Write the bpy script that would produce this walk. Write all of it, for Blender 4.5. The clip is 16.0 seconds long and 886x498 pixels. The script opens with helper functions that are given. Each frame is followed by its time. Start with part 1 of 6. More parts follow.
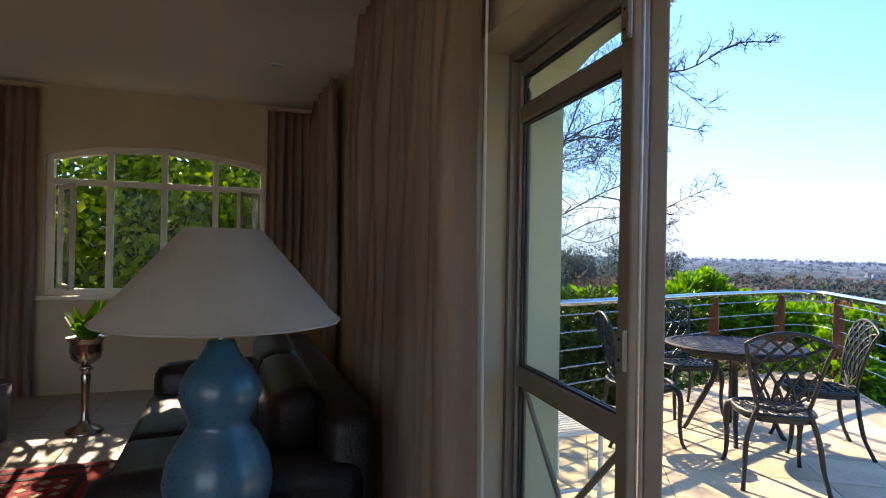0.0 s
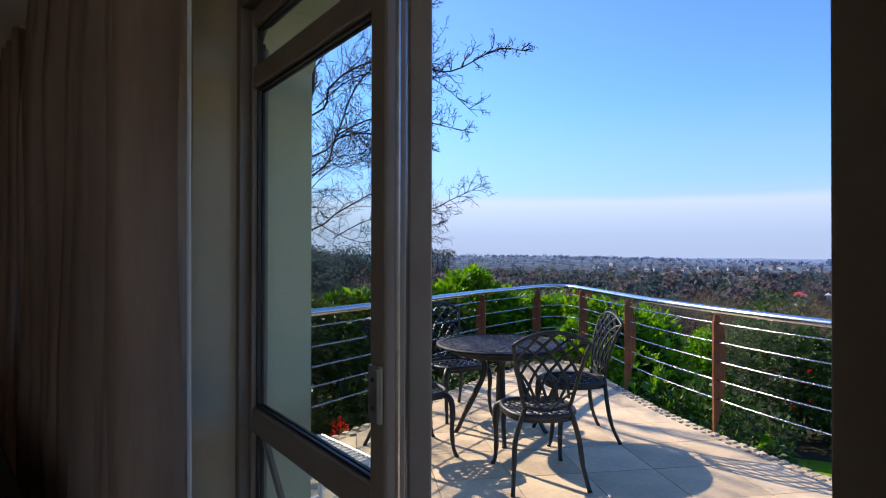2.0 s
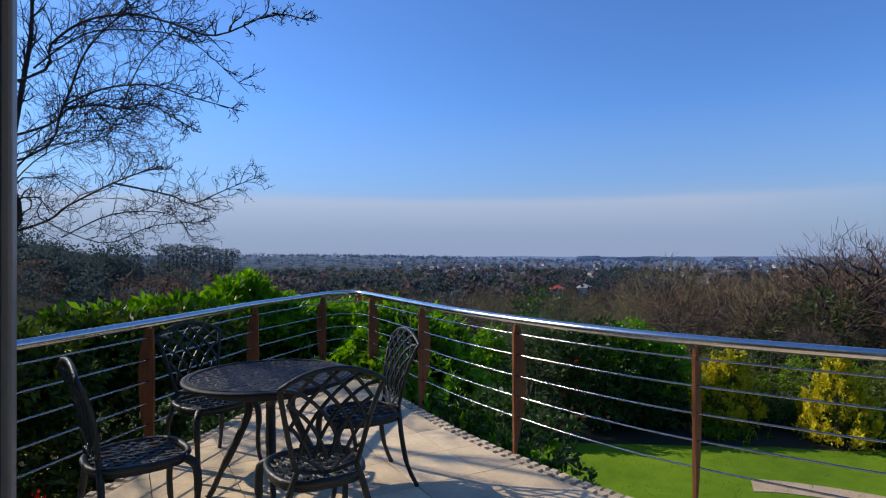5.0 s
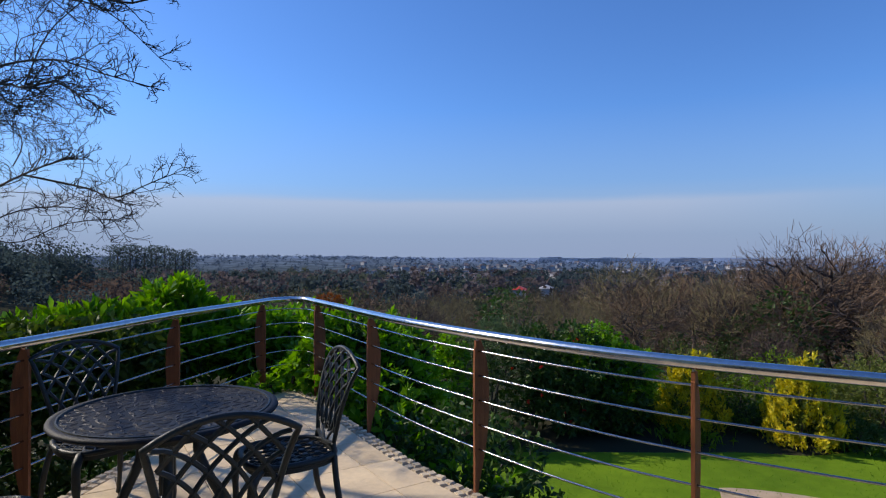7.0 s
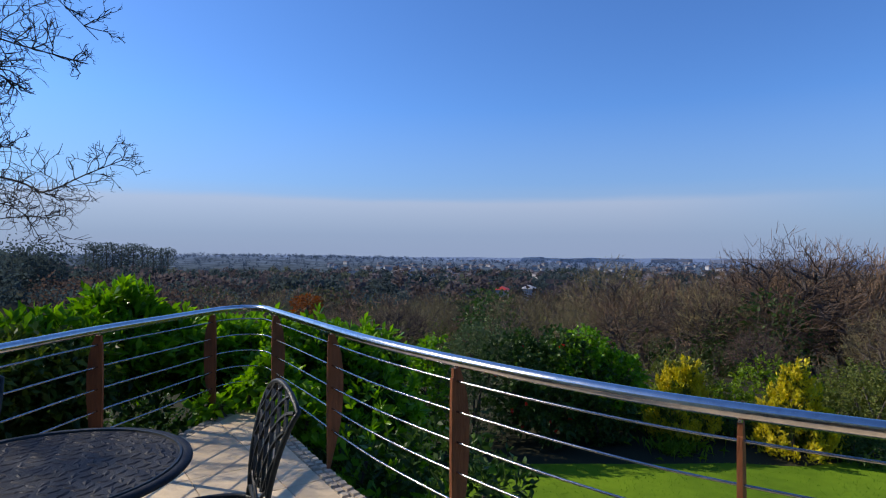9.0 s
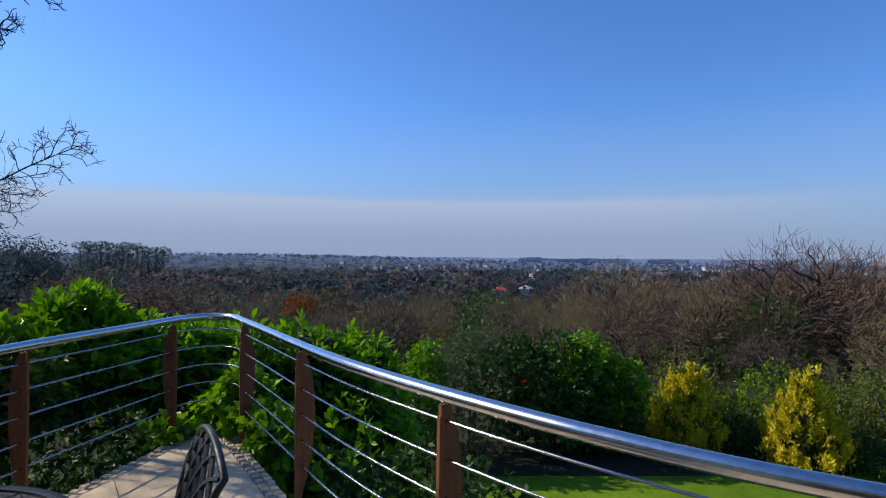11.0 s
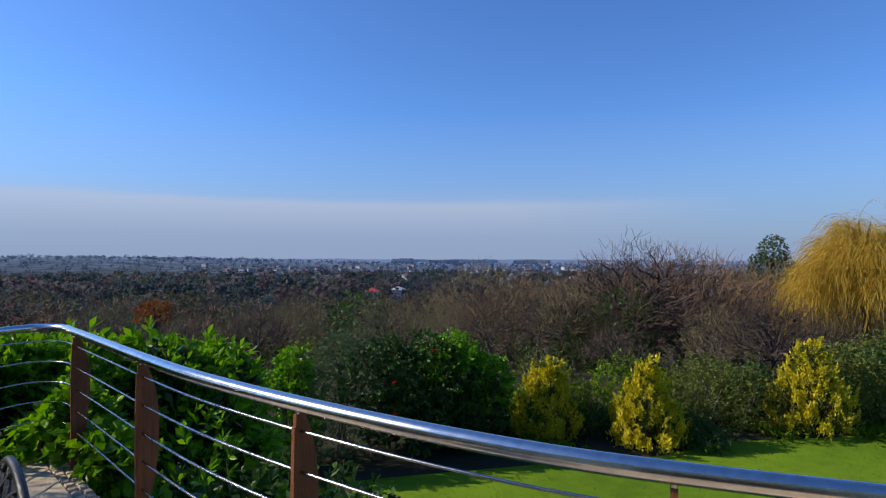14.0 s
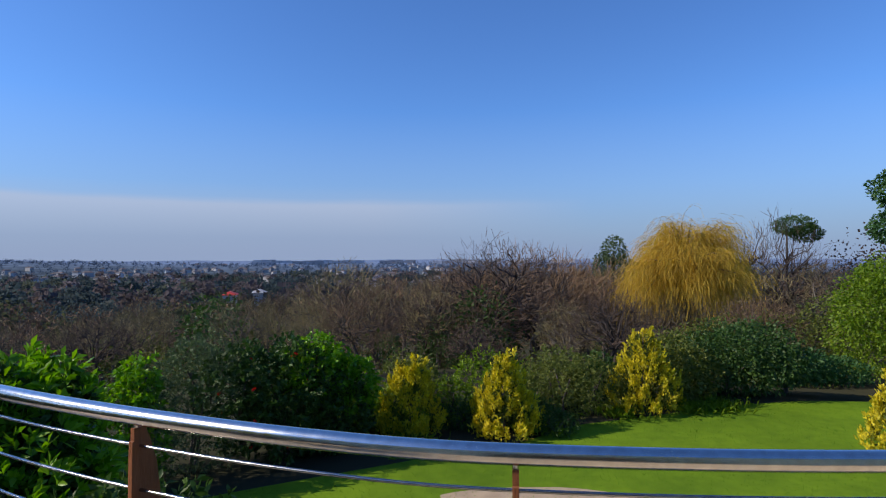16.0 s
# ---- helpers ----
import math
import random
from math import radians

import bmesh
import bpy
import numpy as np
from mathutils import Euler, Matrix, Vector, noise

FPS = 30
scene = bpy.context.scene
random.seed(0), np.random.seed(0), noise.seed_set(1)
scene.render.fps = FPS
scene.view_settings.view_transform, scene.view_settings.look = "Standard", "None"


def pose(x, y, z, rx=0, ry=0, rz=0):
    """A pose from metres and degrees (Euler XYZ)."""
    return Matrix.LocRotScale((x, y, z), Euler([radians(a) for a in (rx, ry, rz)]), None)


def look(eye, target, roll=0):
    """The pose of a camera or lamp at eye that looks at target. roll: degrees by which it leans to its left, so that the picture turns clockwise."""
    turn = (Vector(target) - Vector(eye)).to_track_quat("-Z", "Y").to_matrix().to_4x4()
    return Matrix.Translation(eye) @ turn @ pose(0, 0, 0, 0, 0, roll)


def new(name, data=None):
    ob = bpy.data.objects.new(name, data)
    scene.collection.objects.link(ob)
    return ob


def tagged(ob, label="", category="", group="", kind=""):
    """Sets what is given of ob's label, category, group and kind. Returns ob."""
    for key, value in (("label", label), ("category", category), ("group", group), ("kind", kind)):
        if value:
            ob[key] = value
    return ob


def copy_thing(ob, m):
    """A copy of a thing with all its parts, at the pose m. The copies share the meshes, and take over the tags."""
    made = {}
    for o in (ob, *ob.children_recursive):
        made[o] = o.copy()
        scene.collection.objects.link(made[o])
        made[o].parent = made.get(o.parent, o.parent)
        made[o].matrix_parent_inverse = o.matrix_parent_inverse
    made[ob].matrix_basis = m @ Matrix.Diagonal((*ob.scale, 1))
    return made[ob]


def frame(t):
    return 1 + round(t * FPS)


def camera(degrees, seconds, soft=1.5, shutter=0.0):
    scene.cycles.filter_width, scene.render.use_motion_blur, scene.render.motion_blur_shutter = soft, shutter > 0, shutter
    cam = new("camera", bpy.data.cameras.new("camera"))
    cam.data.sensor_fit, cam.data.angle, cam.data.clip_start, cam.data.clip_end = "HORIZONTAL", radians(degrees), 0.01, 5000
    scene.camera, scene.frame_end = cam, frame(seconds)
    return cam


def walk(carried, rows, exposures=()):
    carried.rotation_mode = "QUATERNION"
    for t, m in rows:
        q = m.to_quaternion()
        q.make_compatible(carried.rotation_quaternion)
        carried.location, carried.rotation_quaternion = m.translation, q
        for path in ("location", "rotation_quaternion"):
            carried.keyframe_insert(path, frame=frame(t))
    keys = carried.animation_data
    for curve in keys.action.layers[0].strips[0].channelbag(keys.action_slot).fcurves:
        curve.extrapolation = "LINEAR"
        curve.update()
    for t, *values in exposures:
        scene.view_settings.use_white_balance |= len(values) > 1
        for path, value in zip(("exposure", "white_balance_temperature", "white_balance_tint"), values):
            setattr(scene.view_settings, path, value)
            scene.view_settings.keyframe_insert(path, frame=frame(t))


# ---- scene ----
cam = camera(74.9, 16.0, 1.15)
PATH = [  # seconds, x, y, z, pitch, roll, yaw
    (0, 1.295, 1.426, 1.446, 0.23, -1.08, 3.05),
    (0.5, 1.271, 1.556, 1.457, 0.35, -0.77, -3.75),
    (1, 1.327, 1.679, 1.460, 0.38, -0.53, -8.84),
    (1.5, 1.407, 1.807, 1.465, 0.34, -0.31, -13.72),
    (2, 1.473, 1.929, 1.466, 0.42, -0.10, -18.55),
    (2.5, 1.523, 2.071, 1.486, 0.41, 0.07, -24.05),
    (3, 1.579, 2.174, 1.491, 0.33, 0.26, -29.20),
    (3.5, 1.675, 2.303, 1.495, 0.26, 0.09, -32.55),
    (4, 1.782, 2.415, 1.503, 0.22, 0.23, -34.87),
    (4.5, 1.865, 2.550, 1.508, 0.21, 0.17, -36.95),
    (5, 1.953, 2.698, 1.511, 0.32, 0.13, -39.07),
    (7.5, 2.588, 3.283, 1.520, 0.37, -0.02, -43.26),
    (8, 2.721, 3.408, 1.524, 0.32, -0.13, -44.00),
    (8.5, 2.872, 3.517, 1.545, 0.34, -0.24, -44.32),
    (9, 2.984, 3.641, 1.558, 0.39, -0.22, -44.34),
    (11.5, 3.540, 4.107, 1.579, 0.39, -0.55, -44.93),
    (12, 3.574, 4.117, 1.567, 0.49, -0.51, -46.00),
    (12.5, 3.561, 4.115, 1.570, 0.54, -0.55, -48.11),
    (13, 3.556, 4.097, 1.576, 0.56, -0.43, -51.17),
    (13.5, 3.551, 4.075, 1.579, 0.58, -0.28, -54.05),
    (14, 3.538, 4.052, 1.580, 0.58, -0.18, -57.19),
    (14.5, 3.533, 4.031, 1.581, 0.62, -0.03, -60.57),
    (15, 3.529, 4.016, 1.579, 0.62, 0.08, -63.88),
    (15.5, 3.531, 4.005, 1.575, 0.62, 0.17, -67.21),
    (16, 3.535, 4.006, 1.574, 0.61, 0.22, -70.39),
]
EXPOSURES = [(0.0, 1.78, 7800, 12), (0.7, 1.5, 7500, 14), (1.5, 1.05, 6850, 15), (2.5, 0.8, 6650, 13), (3.5, 0.46, 6600, 11), (4.5, 0.36, 6530, 10), (5.0, 0.2, 6500, 10), (16.0, 0.2, 6500, 10)]
HAZE = (2.1, 2.8, 4.3, 1)
BANK_FOOT, BANK_TOP = (2.45, 3.0, 4.4), (3.85, 4.2, 5.25)
SKY_STRENGTH, SUN_POWER, SKY_TINT = 0.11, 4.2, (0.60, 0.90, 1.345, 1)
ROOM_FILL = 10

walk(cam, [(t, pose(x, y, z, 90 + pitch, roll, yaw)) for t, x, y, z, pitch, roll, yaw in PATH],
     exposures=EXPOSURES)

# ---- world, sun ----
SUN_AZ, SUN_EL = 28.2, 33.7          # degrees from +y towards -x, and above the horizon
sun_dir = Vector((-math.sin(radians(SUN_AZ)) * math.cos(radians(SUN_EL)), math.cos(radians(SUN_AZ)) * math.cos(radians(SUN_EL)), math.sin(radians(SUN_EL))))
world = bpy.data.worlds.new("sky")
scene.world = world
world.use_nodes = True
wn, wl = world.node_tree.nodes, world.node_tree.links
sky = wn.new("ShaderNodeTexSky")
sky.sky_type = "NISHITA"
sky.sun_disc = False
sky.sun_elevation = radians(SUN_EL)
sky.sun_rotation = radians(-SUN_AZ)
sky.altitude, sky.air_density, sky.dust_density, sky.ozone_density = 0, 1.0, 0.45, 4.0
# a low bank of haze round the horizon: grey-blue at its foot, pale and slightly pink under a level top, thinning out towards the south-east
sep = wn.new("ShaderNodeSeparateXYZ")
tc = wn.new("ShaderNodeTexCoord")
wl.new(tc.outputs["Generated"], sep.inputs[0])


def sky_ramp(stops, height):
    r = wn.new("ShaderNodeValToRGB")
    r.color_ramp.elements[0].position, r.color_ramp.elements[0].color = stops[0][0], (*stops[0][1], 1)
    r.color_ramp.elements[1].position, r.color_ramp.elements[1].color = stops[-1][0], (*stops[-1][1], 1)
    for z, c in stops[1:-1]:
        r.color_ramp.elements.new(z).color = (*c, 1)
    wl.new(height, r.inputs[0])
    return r.outputs[0]


streak = wn.new("ShaderNodeMapping")
streak.inputs["Scale"].default_value = (3.5, 3.5, 22)
wl.new(tc.outputs["Generated"], streak.inputs[0])
wisp = wn.new("ShaderNodeTexNoise")
wisp.inputs["Scale"].default_value, wisp.inputs["Detail"].default_value = 1.0, 5
wl.new(streak.outputs[0], wisp.inputs[0])
top = wn.new("ShaderNodeMath")
top.operation = "MULTIPLY_ADD"
top.inputs[1].default_value = -0.02
lift_z = wn.new("ShaderNodeMath")
lift_z.inputs[1].default_value = 0.01
wl.new(sep.outputs["Z"], lift_z.inputs[0])
wl.new(wisp.outputs[0], top.inputs[0]), wl.new(lift_z.outputs[0], top.inputs[2])
veil = sky_ramp(((0.0, (0.96,) * 3), (0.06, (0.70,) * 3), (0.115, (0.42,) * 3), (0.24, (0,) * 3)), sep.outputs["Z"])
bank = sky_ramp(((0.0, (0.5,) * 3), (0.085, (0.62,) * 3), (0.096, (0.12,) * 3), (0.118, (0,) * 3)), top.outputs[0])
side = wn.new("ShaderNodeVectorMath")
side.operation = "DOT_PRODUCT"
side.inputs[1].default_value = (math.sin(radians(25)), math.cos(radians(25)), 0)
wl.new(tc.outputs["Generated"], side.inputs[0])
thin = wn.new("ShaderNodeMapRange")
thin.inputs["From Min"].default_value, thin.inputs["From Max"].default_value = 0.5, 0.78
wl.new(side.outputs["Value"], thin.inputs[0])
bank_here = wn.new("ShaderNodeMath")
bank_here.operation = "MULTIPLY"
wl.new(bank, bank_here.inputs[0]), wl.new(thin.outputs[0], bank_here.inputs[1])
deep = wn.new("ShaderNodeMixRGB")
deep.blend_type = "MULTIPLY"
deep.inputs[0].default_value, deep.inputs[2].default_value = 1.0, SKY_TINT
wl.new(sky.outputs[0], deep.inputs[1])
hazed = wn.new("ShaderNodeMixRGB")
wl.new(veil, hazed.inputs[0]), wl.new(deep.outputs[0], hazed.inputs[1])
hazed.inputs[2].default_value = HAZE
mixw = wn.new("ShaderNodeMixRGB")
wl.new(bank_here.outputs[0], mixw.inputs[0]), wl.new(hazed.outputs[0], mixw.inputs[1])
wl.new(sky_ramp(((0.0, BANK_FOOT), (0.03, BANK_FOOT), (0.085, BANK_TOP), (0.1, BANK_TOP)), sep.outputs["Z"]), mixw.inputs[2])
bg = wn["Background"]
wl.new(mixw.outputs[0], bg.inputs[0])
bg.inputs[1].default_value = SKY_STRENGTH
sun = new("sun", bpy.data.lights.new("sun", "SUN"))
sun.data.energy, sun.data.angle, sun.data.color = SUN_POWER, radians(0.53), (1.0, 0.88, 0.72)
sun.matrix_world = look(sun_dir * 60, (0, 0, 0))

# ---- house frame: a along the terrace wall, b out of the house ----
H = pose(1.499, 3.943, 0, 0, 0, -66.8)


def ab(a, b, z=0.0):
    return H @ Vector((a, b, z))


# ---- materials ----
def material(name, c1, c2=None, scale=4.0, rough=0.6, metal=0.0, bump=0.0, bump_scale=80.0, spec=0.5, coat=0.0, vary=0.0, island=0.0,
             stretch=(1, 1, 1), fine=0.25, rough_vary=0.1):
    """Two scales of noise between two colours, fine relief, and a shift of value from piece to piece."""
    m = bpy.data.materials.new(name)
    m.use_nodes = True
    n, l = m.node_tree.nodes, m.node_tree.links
    p = n["Principled BSDF"]
    c2 = c2 or tuple(v * 0.75 for v in c1)
    co = n.new("ShaderNodeTexCoord")
    mp = n.new("ShaderNodeMapping")
    mp.inputs["Scale"].default_value = stretch
    l.new(co.outputs["Object"], mp.inputs[0])
    big, small = n.new("ShaderNodeTexNoise"), n.new("ShaderNodeTexNoise")
    big.inputs["Scale"].default_value, small.inputs["Scale"].default_value = scale, scale * 9
    big.inputs["Detail"].default_value, small.inputs["Detail"].default_value = 5, 4
    l.new(mp.outputs[0], big.inputs[0]), l.new(mp.outputs[0], small.inputs[0])
    add = n.new("ShaderNodeMath")
    add.operation = "MULTIPLY_ADD"
    add.inputs[1].default_value = fine
    l.new(small.outputs[0], add.inputs[0]), l.new(big.outputs[0], add.inputs[2])
    rg = n.new("ShaderNodeMapRange")
    rg.inputs["From Min"].default_value, rg.inputs["From Max"].default_value = 0.3 + fine * 0.5, 0.7 + fine * 0.5
    l.new(add.outputs[0], rg.inputs[0])
    mx = n.new("ShaderNodeMixRGB")
    mx.inputs[1].default_value, mx.inputs[2].default_value = (*c1, 1), (*c2, 1)
    l.new(rg.outputs[0], mx.inputs[0])
    out = mx.outputs[0]
    for amount, node, socket in ((vary, "ShaderNodeObjectInfo", "Random"), (island, "ShaderNodeNewGeometry", "Random Per Island")):
        if amount:
            info, hs, vr = n.new(node), n.new("ShaderNodeHueSaturation"), n.new("ShaderNodeMapRange")
            vr.inputs["To Min"].default_value, vr.inputs["To Max"].default_value = 1 - amount, 1 + amount
            l.new(info.outputs[socket], vr.inputs[0]), l.new(vr.outputs[0], hs.inputs["Value"]), l.new(out, hs.inputs["Color"])
            out = hs.outputs[0]
    l.new(out, p.inputs["Base Color"])
    rr = n.new("ShaderNodeMapRange")
    rr.inputs["To Min"].default_value, rr.inputs["To Max"].default_value = max(rough - rough_vary, 0.02), min(rough + rough_vary, 1)
    l.new(small.outputs[0], rr.inputs[0]), l.new(rr.outputs[0], p.inputs["Roughness"])
    p.inputs["Metallic"].default_value, p.inputs["Specular IOR Level"].default_value, p.inputs["Coat Weight"].default_value = metal, spec, coat
    if bump:
        bt, bn = n.new("ShaderNodeTexNoise"), n.new("ShaderNodeBump")
        bt.inputs["Scale"].default_value, bt.inputs["Detail"].default_value = bump_scale, 4
        bn.inputs["Strength"].default_value, bn.inputs["Distance"].default_value = bump, 0.01
        l.new(mp.outputs[0], bt.inputs[0]), l.new(bt.outputs[0], bn.inputs["Height"]), l.new(bn.outputs[0], p.inputs["Normal"])
    return m


def leaf_material(name, c1, c2, glow=0.4, rough=0.45, sun_side=None):
    """Leaves: colour from leaf to leaf, and light that comes through them."""
    m = bpy.data.materials.new(name)
    m.use_nodes = True
    n, l = m.node_tree.nodes, m.node_tree.links
    p, o = n["Principled BSDF"], n["Material Output"]
    g, mx = n.new("ShaderNodeNewGeometry"), n.new("ShaderNodeMixRGB")
    mx.inputs[1].default_value, mx.inputs[2].default_value = (*c1, 1), (*c2, 1)
    l.new(g.outputs["Random Per Island"], mx.inputs[0])
    t, ms = n.new("ShaderNodeBsdfTranslucent"), n.new("ShaderNodeMixShader")
    br = n.new("ShaderNodeHueSaturation")
    br.inputs["Value"].default_value, br.inputs["Saturation"].default_value = 1.35, 1.1
    l.new(mx.outputs[0], p.inputs["Base Color"]), l.new(mx.outputs[0], br.inputs["Color"]), l.new(br.outputs[0], t.inputs[0])
    p.inputs["Roughness"].default_value = rough
    p.inputs["Specular IOR Level"].default_value = 0.25
    ms.inputs[0].default_value = glow
    l.new(p.outputs[0], ms.inputs[1]), l.new(t.outputs[0], ms.inputs[2]), l.new(ms.outputs[0], o.inputs[0])
    return m


def glass_material(name, tint=(1, 1, 1)):
    m = bpy.data.materials.new(name)
    m.use_nodes = True
    n, l = m.node_tree.nodes, m.node_tree.links
    n.remove(n["Principled BSDF"])
    tr, gl, ms, lw = n.new("ShaderNodeBsdfTransparent"), n.new("ShaderNodeBsdfGlossy"), n.new("ShaderNodeMixShader"), n.new("ShaderNodeLayerWeight")
    pw, fr = n.new("ShaderNodeMath"), n.new("ShaderNodeMath")
    pw.operation, fr.operation = "POWER", "MULTIPLY_ADD"
    pw.inputs[1].default_value, fr.inputs[1].default_value, fr.inputs[2].default_value = 5.0, 0.9, 0.004
    l.new(lw.outputs["Facing"], pw.inputs[0]), l.new(pw.outputs[0], fr.inputs[0])
    tr.inputs[0].default_value = (*tint, 1)
    gl.inputs["Roughness"].default_value = 0.02
    l.new(fr.outputs[0], ms.inputs[0]), l.new(tr.outputs[0], ms.inputs[1]), l.new(gl.outputs[0], ms.inputs[2])
    l.new(ms.outputs[0], n["Material Output"].inputs[0])
    return m


M_plaster = material("plaster_cream", (0.60, 0.49, 0.345), (0.54, 0.44, 0.305), 1.5, 0.85, bump=0.12, bump_scale=120)
M_outer = material("render_pale_green", (0.62, 0.63, 0.44), (0.54, 0.55, 0.38), 1.2, 0.9, bump=0.25, bump_scale=140)
M_ceiling = material("ceiling_paint", (0.90, 0.84, 0.73), (0.86, 0.80, 0.69), 1.0, 0.9, bump=0.05)
M_frame = material("painted_frame", (0.27, 0.22, 0.17), (0.22, 0.178, 0.135), 6, 0.45, bump=0.05, bump_scale=60)
M_frame_w = material("cream_window_frame", (0.72, 0.68, 0.58), (0.64, 0.6, 0.5), 6, 0.45, bump=0.05)
M_bead = material("black_glazing_bead", (0.02, 0.02, 0.02), (0.03, 0.03, 0.03), 10, 0.5)
M_hinge = material("zinc_hinge", (0.5, 0.49, 0.46), (0.35, 0.34, 0.32), 20, 0.35, metal=0.9, bump=0.05)
M_glass = glass_material("window_glass", (0.93, 0.97, 0.95))
M_tile = material("sandstone_tile", (0.70, 0.55, 0.345), (0.52, 0.405, 0.26), 2.6, 0.75, bump=0.3, bump_scale=45, vary=0.13, fine=0.45)
M_grout = material("grout", (0.32, 0.26, 0.185), (0.23, 0.185, 0.135), 12, 0.95, bump=0.4)
M_cobble = material("edge_stone", (0.56, 0.46, 0.32), (0.42, 0.34, 0.24), 8, 0.85, bump=0.5, island=0.15)
M_floor_in = material("room_floor_tile", (0.46, 0.39, 0.31), (0.40, 0.34, 0.27), 2.0, 0.35, bump=0.06, vary=0.06)
M_steel = material("brushed_steel", (0.76, 0.74, 0.71), (0.6, 0.58, 0.56), 30, 0.2, metal=1.0, bump=0.02, bump_scale=200, rough_vary=0.05)
M_rod = material("steel_rod", (0.45, 0.45, 0.45), (0.33, 0.33, 0.34), 30, 0.25, metal=1.0, rough_vary=0.06)
M_wood = material("weathered_hardwood", (0.27, 0.10, 0.042), (0.155, 0.058, 0.027), 5, 0.65, spec=0.2, bump=0.35, bump_scale=30, stretch=(6, 6, 0.7), vary=0.15)
M_iron = material("cast_aluminium_black", (0.008, 0.011, 0.012), (0.016, 0.022, 0.023), 14, 0.5, metal=0.1, bump=0.25, bump_scale=90, spec=0.5)
M_iron_top = material("cast_aluminium_tabletop", (0.007, 0.009, 0.014), (0.014, 0.018, 0.026), 14, 0.66, bump=0.3, bump_scale=90, spec=0.28)
M_shade = material("linen_shade", (0.42, 0.39, 0.335), (0.37, 0.345, 0.295), 8, 0.85, bump=0.15, bump_scale=250)
M_vase = material("blue_glaze", (0.035, 0.135, 0.21), (0.022, 0.095, 0.165), 9, 0.3, coat=0.25, bump=0.02)
M_leather = material("black_leather", (0.007, 0.007, 0.009), (0.012, 0.012, 0.015), 6, 0.36, bump=0.35, bump_scale=90, spec=0.4)
M_piping = material("leather_piping", (0.02, 0.02, 0.025), (0.03, 0.03, 0.035), 9, 0.3)
M_curtain = material("taupe_curtain", (0.60, 0.435, 0.325), (0.44, 0.31, 0.23), 3, 0.85, bump=0.3, bump_scale=300, stretch=(3, 3, 0.4))
M_lining = material("curtain_lining", (0.72, 0.72, 0.72), (0.62, 0.62, 0.62), 4, 0.9, bump=0.1)
M_silver = material("tarnished_silver", (0.62, 0.58, 0.52), (0.35, 0.31, 0.27), 9, 0.2, metal=1.0, bump=0.05)
M_bin = material("grey_metal_bin", (0.2, 0.19, 0.18), (0.13, 0.12, 0.12), 8, 0.5, metal=0.4)
M_rug_red = material("rug_red_wool", (0.35, 0.025, 0.025), (0.22, 0.015, 0.02), 20, 0.95, bump=0.6, bump_scale=220)
M_rug_dark = material("rug_navy_wool", (0.025, 0.02, 0.035), (0.05, 0.02, 0.03), 20, 0.95, bump=0.6, bump_scale=220)
M_rug_cream = material("rug_cream_wool", (0.55, 0.42, 0.3), (0.42, 0.32, 0.22), 20, 0.95, bump=0.6, bump_scale=220)
M_darkwood = material("dark_side_table_wood", (0.05, 0.03, 0.02), (0.03, 0.018, 0.012), 6, 0.4, stretch=(1, 8, 8))
M_lawn = material("lawn_grass", (0.15, 0.25, 0.014), (0.09, 0.165, 0.011), 0.35, 0.95, spec=0.05, bump=0.6, bump_scale=60, fine=0.5)
M_path = material("gravel_path", (0.48, 0.36, 0.23), (0.38, 0.28, 0.18), 3, 0.95, bump=0.6, bump_scale=150)
M_bark = material("grey_bark", (0.10, 0.082, 0.066), (0.06, 0.048, 0.04), 6, 0.9, bump=0.5, bump_scale=40, vary=0.2)
M_bark_wood = material("pale_grey_bark", (0.12, 0.1, 0.08), (0.06, 0.05, 0.042), 3, 0.9, bump=0.3, vary=0.35)
M_bark_dark = material("dark_bark", (0.05, 0.038, 0.032), (0.028, 0.021, 0.02), 6, 0.9, bump=0.4, bump_scale=40)
M_twig = material("purple_brown_twigs", (0.225, 0.138, 0.074), (0.13, 0.083, 0.048), 0.5, 0.9, vary=0.5)
M_twig_dark = material("dark_brown_twigs", (0.10, 0.066, 0.045), (0.06, 0.042, 0.032), 0.5, 0.9, vary=0.3)
M_twig_olive = material("olive_twigs", (0.22, 0.175, 0.075), (0.14, 0.115, 0.055), 0.5, 0.9, vary=0.35)
M_leaf_bright = leaf_material("laurel_leaves", (0.2, 0.38, 0.02), (0.06, 0.17, 0.014), 0.4, 0.35)
# dark shrubs, and the leaf masses whose colour stands in for hedge shade
M_leaf_dark = leaf_material("dark_leaves_and_hedge_shade", (0.026, 0.062, 0.014), (0.06, 0.115, 0.022), 0.25, 0.5)
M_leaf_mid = leaf_material("garden_shrub_leaves", (0.085, 0.16, 0.013), (0.2, 0.29, 0.022), 0.4, 0.5)
M_leaf_olive = leaf_material("olive_shrub_leaves", (0.16, 0.18, 0.035), (0.08, 0.11, 0.022), 0.3, 0.6)
M_leaf_hedge = leaf_material("hedge_leaves", (0.12, 0.17, 0.02), (0.03, 0.065, 0.012), 0.3, 0.5)
M_leaf_grey = leaf_material("grey_green_narrow_leaves", (0.055, 0.09, 0.038), (0.095, 0.135, 0.055), 0.3, 0.6)
M_brush = leaf_material("brown_brushwood", (0.135, 0.095, 0.052), (0.085, 0.062, 0.04), 0.45, 0.95)
M_under = leaf_material("undergrowth_leaves", (0.075, 0.08, 0.026), (0.045, 0.055, 0.02), 0.45, 0.9)
M_leaf_gold = leaf_material("golden_conifer_sprays", (0.74, 0.60, 0.03), (0.36, 0.34, 0.028), 0.3, 0.6)
